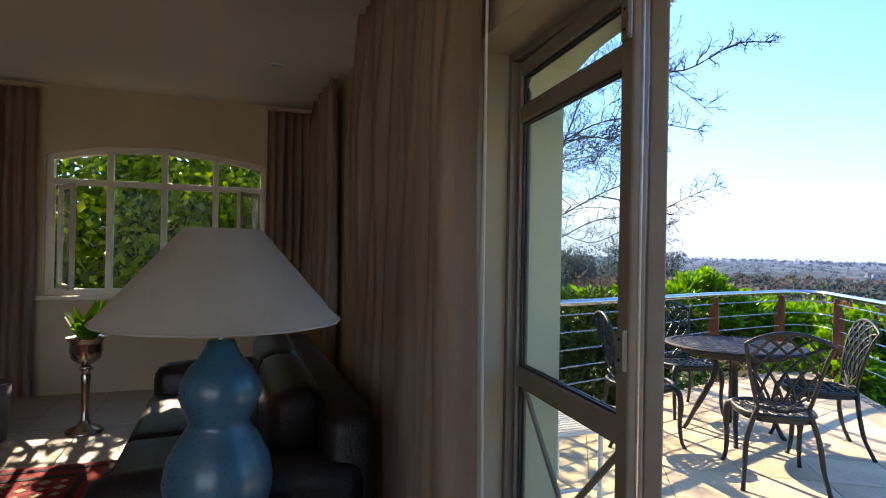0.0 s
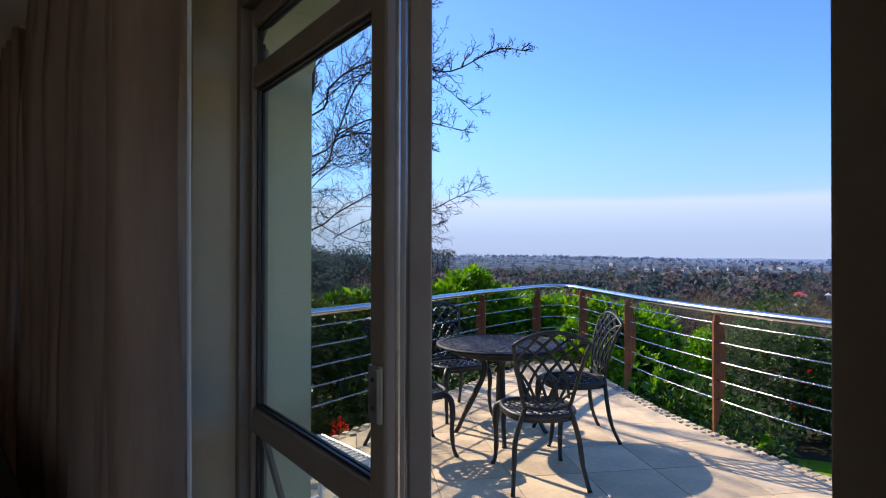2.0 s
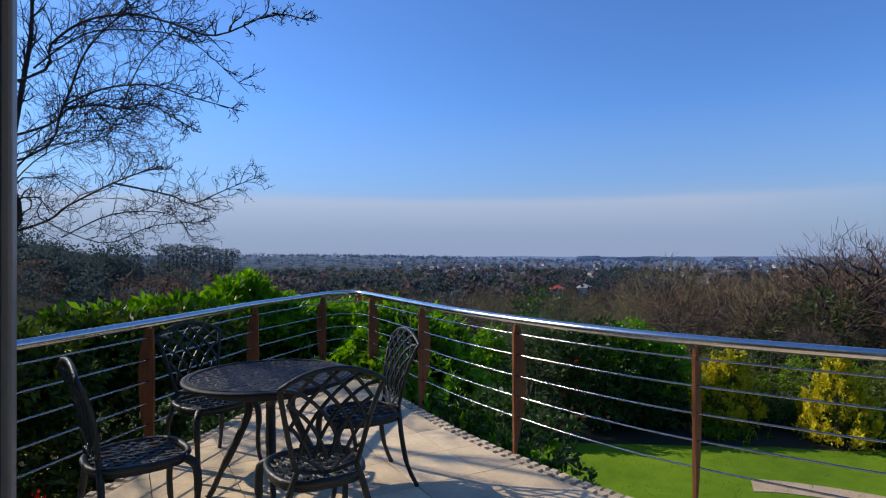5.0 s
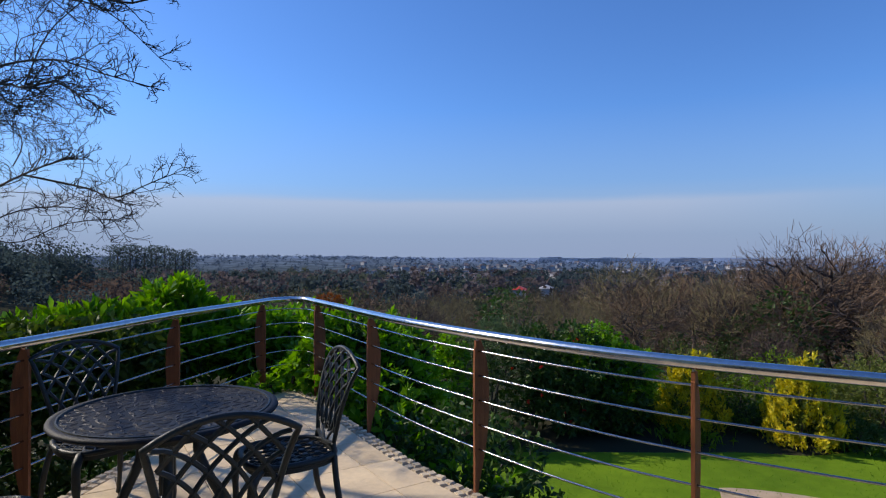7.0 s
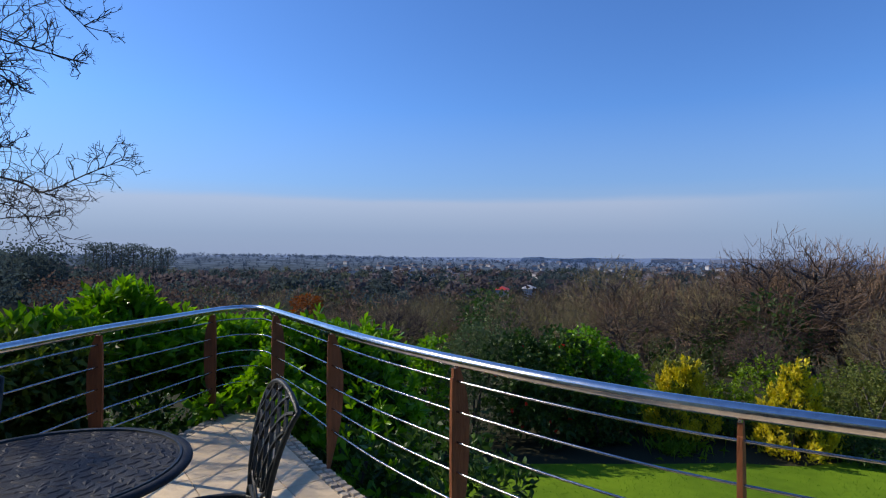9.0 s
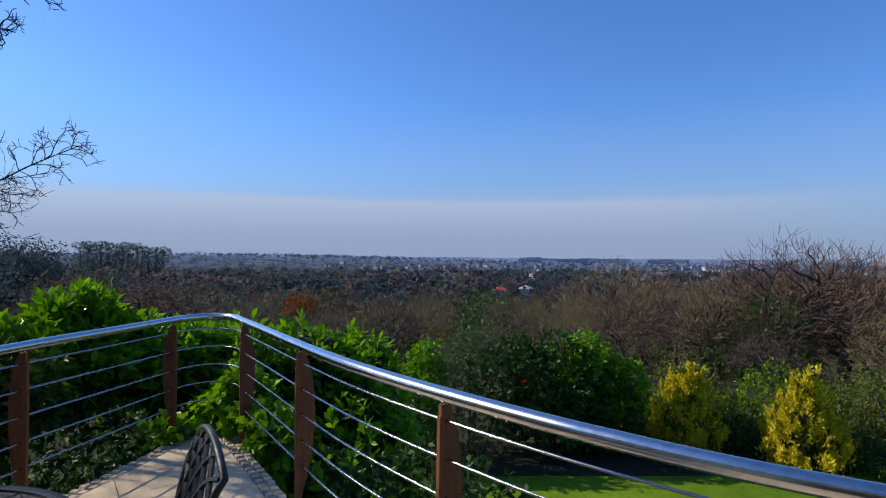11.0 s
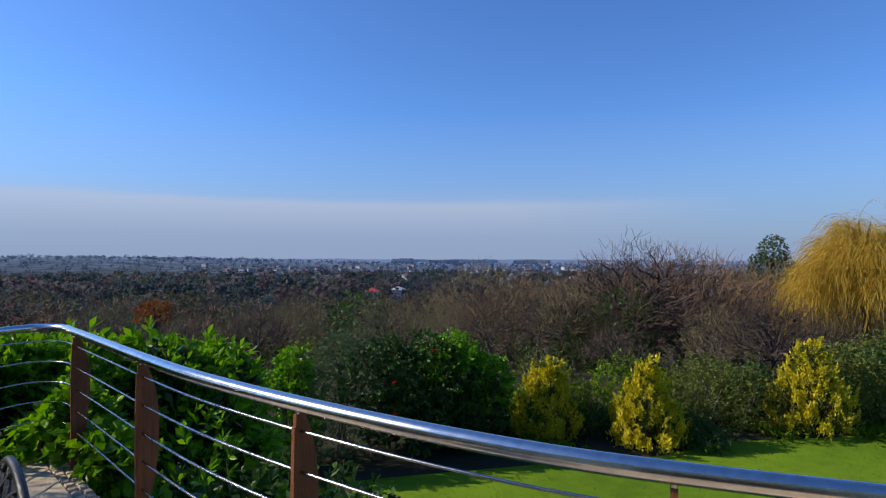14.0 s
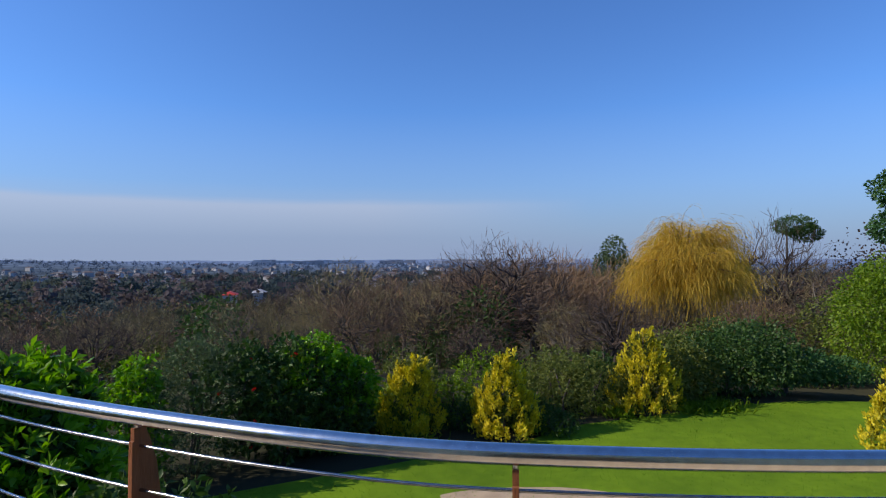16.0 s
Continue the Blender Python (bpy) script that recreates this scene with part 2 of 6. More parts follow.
M_leaf_willow = leaf_material("yellow_willow_wands", (0.58, 0.40, 0.05), (0.36, 0.235, 0.035), 0.3, 0.7)
M_leaf_rust = leaf_material("rust_leaves", (0.24, 0.078, 0.018), (0.15, 0.055, 0.018), 0.3, 0.7)
M_needle = leaf_material("pine_needles", (0.022, 0.07, 0.018), (0.045, 0.11, 0.026), 0.2, 0.6)
M_flower = leaf_material("red_petals", (0.6, 0.03, 0.02), (0.5, 0.06, 0.04), 0.3, 0.5)
M_grass = leaf_material("grass_blades", (0.09, 0.2, 0.014), (0.14, 0.245, 0.022), 0.35, 0.95)
M_wall_far = material("far_white_walls", (0.42, 0.42, 0.43), (0.28, 0.28, 0.3), 0.1, 0.9, island=0.3)
M_roof_far = material("far_tiled_roofs", (0.13, 0.10, 0.10), (0.09, 0.085, 0.09), 0.1, 0.9, island=0.35)
M_red_roof = material("red_sheet_roof", (0.55, 0.05, 0.03), (0.42, 0.04, 0.03), 0.5, 0.6)
M_concrete = material("terrace_retaining_wall", (0.4, 0.38, 0.33), (0.3, 0.28, 0.25), 2, 0.9, bump=0.4, bump_scale=30)
M_white = material("white_painted_metal", (0.75, 0.76, 0.78), (0.65, 0.66, 0.68), 8, 0.4)


# ---- mesh helpers ----
def mesh_from(name, bm, mat, smooth=False):
    me = bpy.data.meshes.new(name)
    bm.normal_update()
    bm.to_mesh(me)
    bm.free()
    for mt in (mat if isinstance(mat, (list, tuple)) else [mat]):
        me.materials.append(mt)
    if smooth:
        for f in me.polygons:
            f.use_smooth = True
    return me


def thing(name, bm, mat, m=None, label="", category="", group="", kind="", smooth=False):
    """A top-level mesh."""
    ob = new(name, mesh_from(name, bm, mat, smooth))
    ob.matrix_world = m or Matrix()
    return tagged(ob, label, category, group, kind)


def empty(name, m, label="", category="", group="", kind=""):
    ob = new(name)
    ob.empty_display_size = 0.1
    ob.matrix_world = m
    return tagged(ob, label, category, group, kind)


def part(name, bm, mat, parent, label="", smooth=False, m=None):
    ob = new(name, mesh_from(name, bm, mat, smooth))
    ob.parent = parent
    if m:
        ob.matrix_basis = m
    return tagged(ob, label) if label else ob


def box(bm, x0, x1, y0, y1, z0, z1, bevel=0.0, m=None):
    vs = [bm.verts.new(Vector(p)) for p in ((x0, y0, z0), (x1, y0, z0), (x1, y1, z0), (x0, y1, z0), (x0, y0, z1), (x1, y0, z1), (x1, y1, z1), (x0, y1, z1))]
    fs = [bm.faces.new([vs[i] for i in f]) for f in ((3, 2, 1, 0), (4, 5, 6, 7), (0, 1, 5, 4), (1, 2, 6, 5), (2, 3, 7, 6), (3, 0, 4, 7))]
    if bevel:
        es = list({e for f in fs for e in f.edges})
        r = bmesh.ops.bevel(bm, geom=es, offset=bevel, segments=2, affect="EDGES", profile=0.5)
        vs = list({v for f in r["faces"] for v in f.verts} | {v for v in vs if v.is_valid})
    if m:
        bmesh.ops.transform(bm, matrix=m, verts=vs)
    return bm


def boxed(*args, **kw):
    return box(bmesh.new(), *args, **kw)


def tube(bm, pts, radii, sides=8, closed_ends=True):
    """A round bar along points; radii one number or one for each point."""
    pts = [Vector(p) for p in pts]
    if not isinstance(radii, (list, tuple)):
        radii = [radii] * len(pts)
    ring_prev, x = None, None
    rings = []
    for i, p in enumerate(pts):
        d = (pts[min(i + 1, len(pts) - 1)] - pts[max(i - 1, 0)]).normalized()
        if x is None:
            x = d.orthogonal().normalized()
        x = (x - d * x.dot(d)).normalized()
        y = d.cross(x)
        rings.append([bm.verts.new(p + radii[i] * (math.cos(k * math.tau / sides) * x + math.sin(k * math.tau / sides) * y)) for k in range(sides)])
    for r0, r1 in zip(rings, rings[1:]):
        for k in range(sides):
            bm.faces.new((r0[k], r0[(k + 1) % sides], r1[(k + 1) % sides], r1[k]))
    if closed_ends and sides > 2:
        bm.faces.new(list(reversed(rings[0]))), bm.faces.new(rings[-1])
    return bm


def tubed(pts, radii, sides=8):
    return tube(bmesh.new(), pts, radii, sides)


def lathe(bm, profile, sides=24, at=(0, 0, 0)):
    rings = []
    for r, z in profile:
        rings.append([bm.verts.new((at[0] + r * math.cos(k * math.tau / sides), at[1] + r * math.sin(k * math.tau / sides), at[2] + z)) for k in range(sides)] if r > 1e-6 else [bm.verts.new((at[0], at[1], at[2] + z))])
    for a, b in zip(rings, rings[1:]):
        for k in range(sides):
            j = (k + 1) % sides
            if len(a) == 1 and len(b) == 1:
                continue
            if len(a) == 1:
                bm.faces.new((a[0], b[j], b[k]))
            elif len(b) == 1:
                bm.faces.new((a[k], a[j], b[0]))
            else:
                bm.faces.new((a[k], a[j], b[j], b[k]))
    return bm


def spline(pts, n=8, closed=False):
    """Catmull-Rom through points."""
    pts = [Vector(p) for p in pts]
    out = []
    for i in range(len(pts) - 1):
        p0, p1, p2, p3 = pts[max(i - 1, 0)], pts[i], pts[i + 1], pts[min(i + 2, len(pts) - 1)]
        for k in range(n):
            t = k / n
            out.append(0.5 * ((2 * p1) + (p2 - p0) * t + (2 * p0 - 5 * p1 + 4 * p2 - p3) * t * t + (3 * p1 - p0 - 3 * p2 + p3) * t ** 3))
    return out + [pts[-1]]


def prism(bm, poly, z0, z1):
    """A flat polygon (x, y) given a thickness."""
    lo, hi = [bm.verts.new((x, y, z0)) for x, y in poly], [bm.verts.new((x, y, z1)) for x, y in poly]
    bm.faces.new(hi), bm.faces.new(list(reversed(lo)))
    n = len(poly)
    for i in range(n):
        j = (i + 1) % n
        bm.faces.new((lo[i], lo[j], hi[j], hi[i]))
    return bm


# ---- terrace plan ----
POSTS = [(5.15, 4.37), (5.12, 5.74), (5.34, 7.22), (5.65, 8.63), (5.26, 9.06), (4.12, 8.29), (2.96, 7.31), (1.85, 6.42)]
RAIL_PLAN = [(6.3, 0.9), (5.95, 2.2), (5.45, 3.38), (5.17, 4.37), (5.10, 5.0), (5.12, 5.74), (5.20, 6.5), (5.34, 7.22), (5.49, 7.9), (5.65, 8.63), (5.71, 8.95), (5.60, 9.14), (5.42, 9.14), (5.26, 9.06),
             (4.70, 8.68), (4.12, 8.29), (3.54, 7.8), (2.96, 7.31), (1.85, 6.42), (1.06, 5.80)]
curve = [p.to_2d() for p in spline([(x, y, 0) for x, y in RAIL_PLAN], 8)]


def inward(pts, d):
    """The plan line moved d metres towards the house."""
    out = []
    for i, p in enumerate(pts):
        t = (pts[min(i + 1, len(pts) - 1)] - pts[max(i - 1, 0)]).normalized()
        out.append(p + Vector((-t.y, t.x)) * d)
    return out


def clip(poly, ax, ay, c):
    """The part of a polygon where ax*x + ay*y <= c."""
    out = []
    for i, p in enumerate(poly):
        q = poly[(i + 1) % len(poly)]
        dp, dq = ax * p[0] + ay * p[1] - c, ax * q[0] + ay * q[1] - c
        if dp <= 0:
            out.append(p)
        if dp * dq < 0:
            t = dp / (dp - dq)
            out.append((p[0] + t * (q[0] - p[0]), p[1] + t * (q[1] - p[1])))
    return out


w0, w1 = ab(-1.95, 0.2), ab(6.0, 0.2)
edge = [tuple(p) for p in curve]
slab_poly = edge + [(w0.x, w0.y), (w1.x, w1.y)]
terrace = empty("terrace_floor", Matrix(), "pale sandstone terrace of large square tiles", "terrace", kind="structure")
part("slab", prism(bmesh.new(), slab_poly, -0.3, -0.016), M_grout, terrace)
retaining = [tuple(p) for p in inward(curve, 0.05)]
thing("retaining_wall", prism(bmesh.new(), retaining + [(w0.x, w0.y), (w1.x, w1.y)], -3.4, -0.3), M_concrete, label="rendered wall carrying the terrace above the lawn", category="wall", kind="structure")

# ---- house walls ----
IN, OUT, CEIL = -0.25, 0.2, 2.97
FAR = -4.25
ROOM_A, ROOM_B = 5.2, -6.6


def wall(name, boxes, mat, label):
    bm = bmesh.new()
    for b in boxes:
        box(bm, *b)
    return thing(name, bm, mat, H, label, "wall", kind="structure")


DOOR_L, DOOR_R, DOOR_TOP = -0.03, 1.82, 2.30
W2 = (-2.62, -1.6, 1.04, 2.25)      # the small window in the terrace wall
wall("wall_east", [(FAR - 0.3, W2[0], IN, 0.0, 0, CEIL), (W2[0], W2[1], IN, 0.0, 0, W2[2]), (W2[0], W2[1], IN, 0.0, W2[3], CEIL), (W2[1], DOOR_L, IN, 0.0, 0, CEIL),
                   (DOOR_L, DOOR_R, IN, 0.0, DOOR_TOP, CEIL), (DOOR_R, ROOM_A + 0.3, IN, 0.0, 0, CEIL)], M_plaster, "cream plastered wall with the terrace door")


def arch_wall(a0, a1, half_a, half_b, spring, rise, z1, b0, b1):
    """Outer skin of the wall with a shallow arch over an opening."""
    bm = bmesh.new()
    n = 16
    xs = [half_a + (half_b - half_a) * k / n for k in range(n + 1)]
    top = [spring + rise * (1 - abs(2 * k / n - 1) ** 4) ** 0.5 for k in range(n + 1)]
    for k in range(n):
        for pts in (((xs[k], top[k]), (xs[k + 1], top[k + 1]), (xs[k + 1], z1), (xs[k], z1)),):
            lo = [bm.verts.new((x, b0, z)) for x, z in pts]
            hi = [bm.verts.new((x, b1, z)) for x, z in pts]
            bm.faces.new(lo), bm.faces.new(list(reversed(hi)))
            for i in range(4):
                j = (i + 1) % 4
                bm.faces.new((lo[j], lo[i], hi[i], hi[j]))
    return bm


bm = arch_wall(0, 0, 0.0, 1.64, 2.1, 0.2, 3.3, 0.0, OUT)
box(bm, FAR - 0.3, W2[0], 0.0, OUT, -0.3, 3.3), box(bm, W2[0], W2[1], 0.0, OUT, -0.3, W2[2]), box(bm, W2[0], W2[1], 0.0, OUT, W2[3], 3.3)
box(bm, W2[1], 0.0, 0.0, OUT, -0.3, 3.3), box(bm, 1.64, ROOM_A + 0.3, 0.145, OUT, -0.3, 3.3)
thing("wall_east_outside", bm, M_outer, H, "pale green rendered outer wall with a shallow arch", "wall", kind="structure")

WIN = (-2.86, -0.84, 0.95, 2.31, 2.44)    # b from, b to, sill, arch at its ends, arch at its crown
bm = bmesh.new()
box(bm, FAR - 0.3, FAR, ROOM_B - 0.3, WIN[0], -0.3, CEIL), box(bm, FAR - 0.3, FAR, WIN[1], IN, -0.3, CEIL), box(bm, FAR - 0.3, FAR, WIN[0], WIN[1], -0.3, WIN[2])
NA = 14
arch_b = [WIN[0] + (WIN[1] - WIN[0]) * k / NA for k in range(NA + 1)]
arch_z = [WIN[3] + (WIN[4] - WIN[3]) * (1 - (2 * k / NA - 1) ** 2) for k in range(NA + 1)]
for k in range(NA):
    q = ((arch_b[k], arch_z[k]), (arch_b[k + 1], arch_z[k + 1]), (arch_b[k + 1], CEIL), (arch_b[k], CEIL))
    lo, hi = [bm.verts.new((FAR - 0.3, y, z)) for y, z in q], [bm.verts.new((FAR, y, z)) for y, z in q]
    bm.faces.new(list(reversed(lo))), bm.faces.new(hi)
    for i in range(4):
        j = (i + 1) % 4
        bm.faces.new((lo[i], lo[j], hi[j], hi[i]))
thing("wall_north", bm, M_plaster, H, "cream plastered end wall with an arched window", "wall", kind="structure")
wall("wall_west", [(FAR, ROOM_A, ROOM_B - 0.3, ROOM_B, -0.3, CEIL)], M_plaster, "plain cream plastered wall")
SW = (-6.3, -1.7, 0.15, 2.8)     # a broad unseen window, added behind the walker to light the room
wall("wall_south", [(ROOM_A, ROOM_A + 0.3, ROOM_B - 0.3, SW[0], -0.3, CEIL), (ROOM_A, ROOM_A + 0.3, SW[1], IN, -0.3, CEIL), (ROOM_A, ROOM_A + 0.3, SW[0], SW[1], -0.3, SW[2]), (ROOM_A, ROOM_A + 0.3, SW[0], SW[1], SW[3], CEIL)], M_plaster, "plain cream plastered wall with an added, unseen broad window")
thing("ceiling", boxed(FAR - 0.3, ROOM_A + 0.3, ROOM_B - 0.3, 0.0, CEIL, CEIL + 0.3), M_ceiling, H, "flat pale painted ceiling", "ceiling", kind="structure")
thing("roof", boxed(FAR - 0.5, ROOM_A + 0.5, ROOM_B - 0.5, OUT + 0.25, 3.3, 3.42), M_outer, H, "flat roof slab over the room", "roof", kind="structure")
floor = empty("floor", H, "pale beige tiled room floor", "floor", kind="structure")
part("floor_bed", boxed(FAR - 0.3, ROOM_A + 0.3, ROOM_B - 0.3, 0.0, -0.3, -0.012), M_grout, floor)
tile_mesh = mesh_from("floor_tile", boxed(-0.197, 0.197, -0.197, 0.197, -0.012, 0.0, 0.002), M_floor_in)
for i in range(int((ROOM_A - FAR) / 0.4)):
    for j in range(15):
        t = new("floor_tile", tile_mesh)
        t.parent = floor
        t.location = (FAR + 0.2 + 0.4 * i, IN - 0.2 - 0.4 * j, 0)
thing("threshold", boxed(DOOR_L, DOOR_R, IN, OUT, -0.29, 0.004), M_tile, H, "stone door threshold", "threshold", kind="structure")

# ---- doors ----
FD = 0.055


def door_panel(name, width, m, label, lower_cross=True, hang=0.0):
    """A glazed leaf: stiles, a transom light, a tall pane and a braced lower pane; x along its width, y its thickness."""
    d = empty(name, m, label, "door", kind="structure")
    s, T = 0.062, 2.26
    part("stile", boxed(hang, s, 0, FD, 0.01, T, 0.006), M_frame, d), part("stile", boxed(width - s, width, 0, FD, 0.01, T, 0.006), M_frame, d)
    for z0, z1 in ((0.01, 0.12), (0.885, 0.965), (2.0, 2.07), (T - 0.06, T)):
        part("rail", boxed(s, width - s, 0.002, FD - 0.002, z0, z1, 0.005), M_frame, d)
    for z0, z1 in ((0.12, 0.885), (0.965, 2.0), (2.07, T - 0.06)):
        g = part("pane", boxed(s - 0.01, width - s + 0.01, FD / 2 - 0.002, FD / 2 + 0.002, z0 - 0.01, z1 + 0.01), M_glass, d)
        g.visible_shadow = False
        bead = bmesh.new()
        for y0, y1 in ((FD / 2 - 0.012, FD / 2 - 0.003), (FD / 2 + 0.003, FD / 2 + 0.012)):
            box(bead, s, s + 0.009, y0, y1, z0, z1), box(bead, width - s - 0.009, width - s, y0, y1, z0, z1)
            box(bead, s + 0.009, width - s - 0.009, y0, y1, z0, z0 + 0.009), box(bead, s + 0.009, width - s - 0.009, y0, y1, z1 - 0.009, z1)
        part("glazing_bead", bead, M_bead, d)
    if lower_cross:
        for za, zb in ((0.12, 0.88), (0.88, 0.12)):
            part("brace", tube(bmesh.new(), [(s, FD / 2 + 0.012, za), (width - s, FD / 2 + 0.012, zb)], 0.012, 6), M_frame, d)
    return d


leaf1 = door_panel("door_1", 0.902, H @ pose(0.0, 0.0, 0, 0, 0, -5.3) @ Matrix.Translation((-0.032, -FD / 2, 0)), "glazed folding door leaf with a braced lower pane, half folded", hang=0.033)
leaf2 = door_panel("door_2", 0.90, H @ pose(0.853, 0.032, 0, 0, 0, 147.0), "glazed folding door leaf folded back against its neighbour")
leaf3 = door_panel("door_3", 0.80, H @ pose(1.69, 0.21, 0, 0, 0, 35), "glazed folding door leaf standing open at the far jamb")
fr = empty("door_frame", H, "taupe painted door frame in the wall opening", "door frame", kind="structure")
part("jamb", boxed(DOOR_L, 0.0, -0.06, 0.0, 0, DOOR_TOP, 0.004), M_frame, fr)
part("jamb", boxed(1.615, DOOR_R, 0.06, 0.14, 0, DOOR_TOP, 0.004), M_frame, fr)
part("head", boxed(0.0, DOOR_R, -0.06, 0.0, 2.265, DOOR_TOP, 0.004), M_frame, fr)
for z in (2.13, 1.17, 0.3):
    hb = boxed(-0.045, 0.0, -0.012, -0.002, -0.06, 0.06, 0.002)
    tube(hb, [(0, -0.012, -0.055), (0, -0.012, 0.055)], 0.008, 10)
    hg = part("hinge", hb, M_hinge, leaf1, "zinc butt hinge", m=pose(0.90, 0.0, z))
    for k in (-0.03, 0.03):
        part("screw", tubed([(-0.025, -0.0145, k), (-0.025, -0.011, k)], 0.005, 8), M_bead, hg)
bolt = part("bolt_rod", tubed([(0.922, 0.02, 0.02), (0.922, 0.02, 2.2)], 0.005, 6), M_hinge, leaf1, "long bright metal bolt rod")

# ---- windows ----
w = empty("window_1", H @ Matrix.Translation((FAR - 0.12, 0, 0)), "arched cream window of four lights, two casements open", "window", kind="structure")
b0, b1, zs, z_tr = WIN[0] + 0.06, WIN[1] - 0.05, WIN[2] + 0.02, 2.06


def arch_at(y):
    k = (y - WIN[0]) / (WIN[1] - WIN[0])
    return WIN[3] + (WIN[4] - WIN[3]) * (1 - (2 * k - 1) ** 2)


part("window_frame", boxed(-0.04, 0.05, WIN[0], b0, WIN[2], WIN[3], 0.004), M_frame_w, w)
part("window_frame", boxed(-0.04, 0.05, b1, WIN[1], WIN[2], WIN[3], 0.004), M_frame_w, w)
part("window_frame", boxed(-0.04, 0.05, b0, b1, WIN[2], WIN[2] + 0.06, 0.004), M_frame_w, w)
part("transom", boxed(-0.04, 0.05, b0, b1, z_tr - 0.03, z_tr + 0.03, 0.004), M_frame_w, w)
head = bmesh.new()
for k in range(NA):
    ya, yb = arch_b[k], arch_b[k + 1]
    vs = [head.verts.new((x, y, arch_at(y) - dz + 0.004)) for x in (-0.04, 0.05) for y, dz in ((ya, 0.06), (yb, 0.06), (yb, 0.0), (ya, 0.0))]
    for f in ((0, 1, 2, 3), (7, 6, 5, 4), (0, 4, 5, 1), (2, 6, 7, 3)):
        head.faces.new([vs[i] for i in f])
part("arched_head", head, M_frame_w, w)
MUL = [-2.32, -1.83, -1.34]
for y in MUL:
    part("mullion", boxed(-0.04, 0.05, y - 0.028, y + 0.028, zs + 0.03, arch_at(y) - 0.05, 0.004), M_frame_w, w)
lights = [b0] + MUL + [b1]
for i in range(4):
    ya, yb = lights[i] + 0.028, lights[i + 1] - 0.028
    g = part("pane", boxed(-0.002, 0.002, ya, yb, z_tr + 0.03, min(arch_at(ya), arch_at(yb)) - 0.06), M_glass, w)
    g.visible_shadow = False
    if i in (1, 2):
        g = part("pane", boxed(-0.002, 0.002, ya, yb, zs + 0.04, z_tr - 0.03), M_glass, w)
        g.visible_shadow = False
    else:
        turn = -62 if i == 0 else 62
        hy = ya if i == 0 else yb
        s = part("casement", bmesh.new(), M_frame_w, w)
        sb = bmesh.new()
        W_, sg = yb - ya, (1 if i == 0 else -1)
        y_in, y_out = sorted((0, sg * 0.045)), sorted((sg * (W_ - 0.045), sg * W_))
        box(sb, -0.03, 0.01, *y_in, zs + 0.045, z_tr - 0.035, 0.003), box(sb, -0.03, 0.01, *y_out, zs + 0.045, z_tr - 0.035, 0.003)
        ym = sorted((sg * 0.045, sg * (W_ - 0.045)))
        box(sb, -0.03, 0.01, *ym, zs + 0.045, zs + 0.09, 0.003), box(sb, -0.03, 0.01, *ym, z_tr - 0.08, z_tr - 0.035, 0.003)
        sb.to_mesh(s.data)
        s.matrix_basis = Matrix.Translation((-0.03, hy, 0)) @ pose(0, 0, 0, 0, 0, -turn * -1 if i == 0 else -turn * -1)
        g = part("pane", boxed(-0.012, -0.008, *ym, zs + 0.09, z_tr - 0.08), M_glass, s)
        g.visible_shadow = False
part("window_sill", boxed(-0.14, 0.16, WIN[0] - 0.05, WIN[1] + 0.05, WIN[2] - 0.04, WIN[2] - 0.001, 0.006), M_frame_w, w)
w2 = empty("window_2", H @ Matrix.Translation((0, -0.08, 0)), "small cream framed window beside the curtains", "window", kind="structure")
for a0_, a1_, z0_, z1_ in ((W2[0], W2[0] + 0.05, W2[2], W2[3]), (W2[1] - 0.05, W2[1], W2[2], W2[3]), (W2[0] + 0.05, W2[1] - 0.05, W2[2], W2[2] + 0.05), (W2[0] + 0.05, W2[1] - 0.05, W2[3] - 0.05, W2[3])):
    part("window_frame", boxed(a0_, a1_, 0, 0.06, z0_, z1_, 0.004), M_frame_w, w2)
g = part("pane", boxed(W2[0] + 0.05, W2[1] - 0.05, 0.028, 0.032, W2[2] + 0.05, W2[3] - 0.05), M_glass, w2)
g.visible_shadow = False

w3 = empty("window_3", H @ Matrix.Translation((ROOM_A + 0.1, 0, 0)), "unseen cream framed window added to light the room", "window", kind="structure")
for y in (SW[0] + 0.03, (SW[0] + SW[1]) / 2, SW[1] - 0.03):
    part("mullion", boxed(0, 0.06, y - 0.03, y + 0.03, SW[2], SW[3], 0.004), M_frame_w, w3)
g = part("pane", boxed(0.028, 0.032, SW[0], SW[1], SW[2], SW[3]), M_glass, w3)
g.visible_shadow = False

# ---- railing ----
RAIL_Z, RAIL_R = 1.003, 0.031
rail = empty("terrace_railing", Matrix(), "terrace railing of steel rods, round steel handrail and hardwood posts", "railing")
part("handrail", tubed([(p.x, p.y, RAIL_Z) for p in curve], RAIL_R, 16), M_steel, rail, "polished round stainless steel handrail", smooth=True)
for z in (0.27, 0.425, 0.58, 0.738, 0.895):
    part("rod", tubed([(p.x, p.y, z) for p in inward(curve, -0.012)], 0.0062, 8), M_rod, rail, smooth=True)


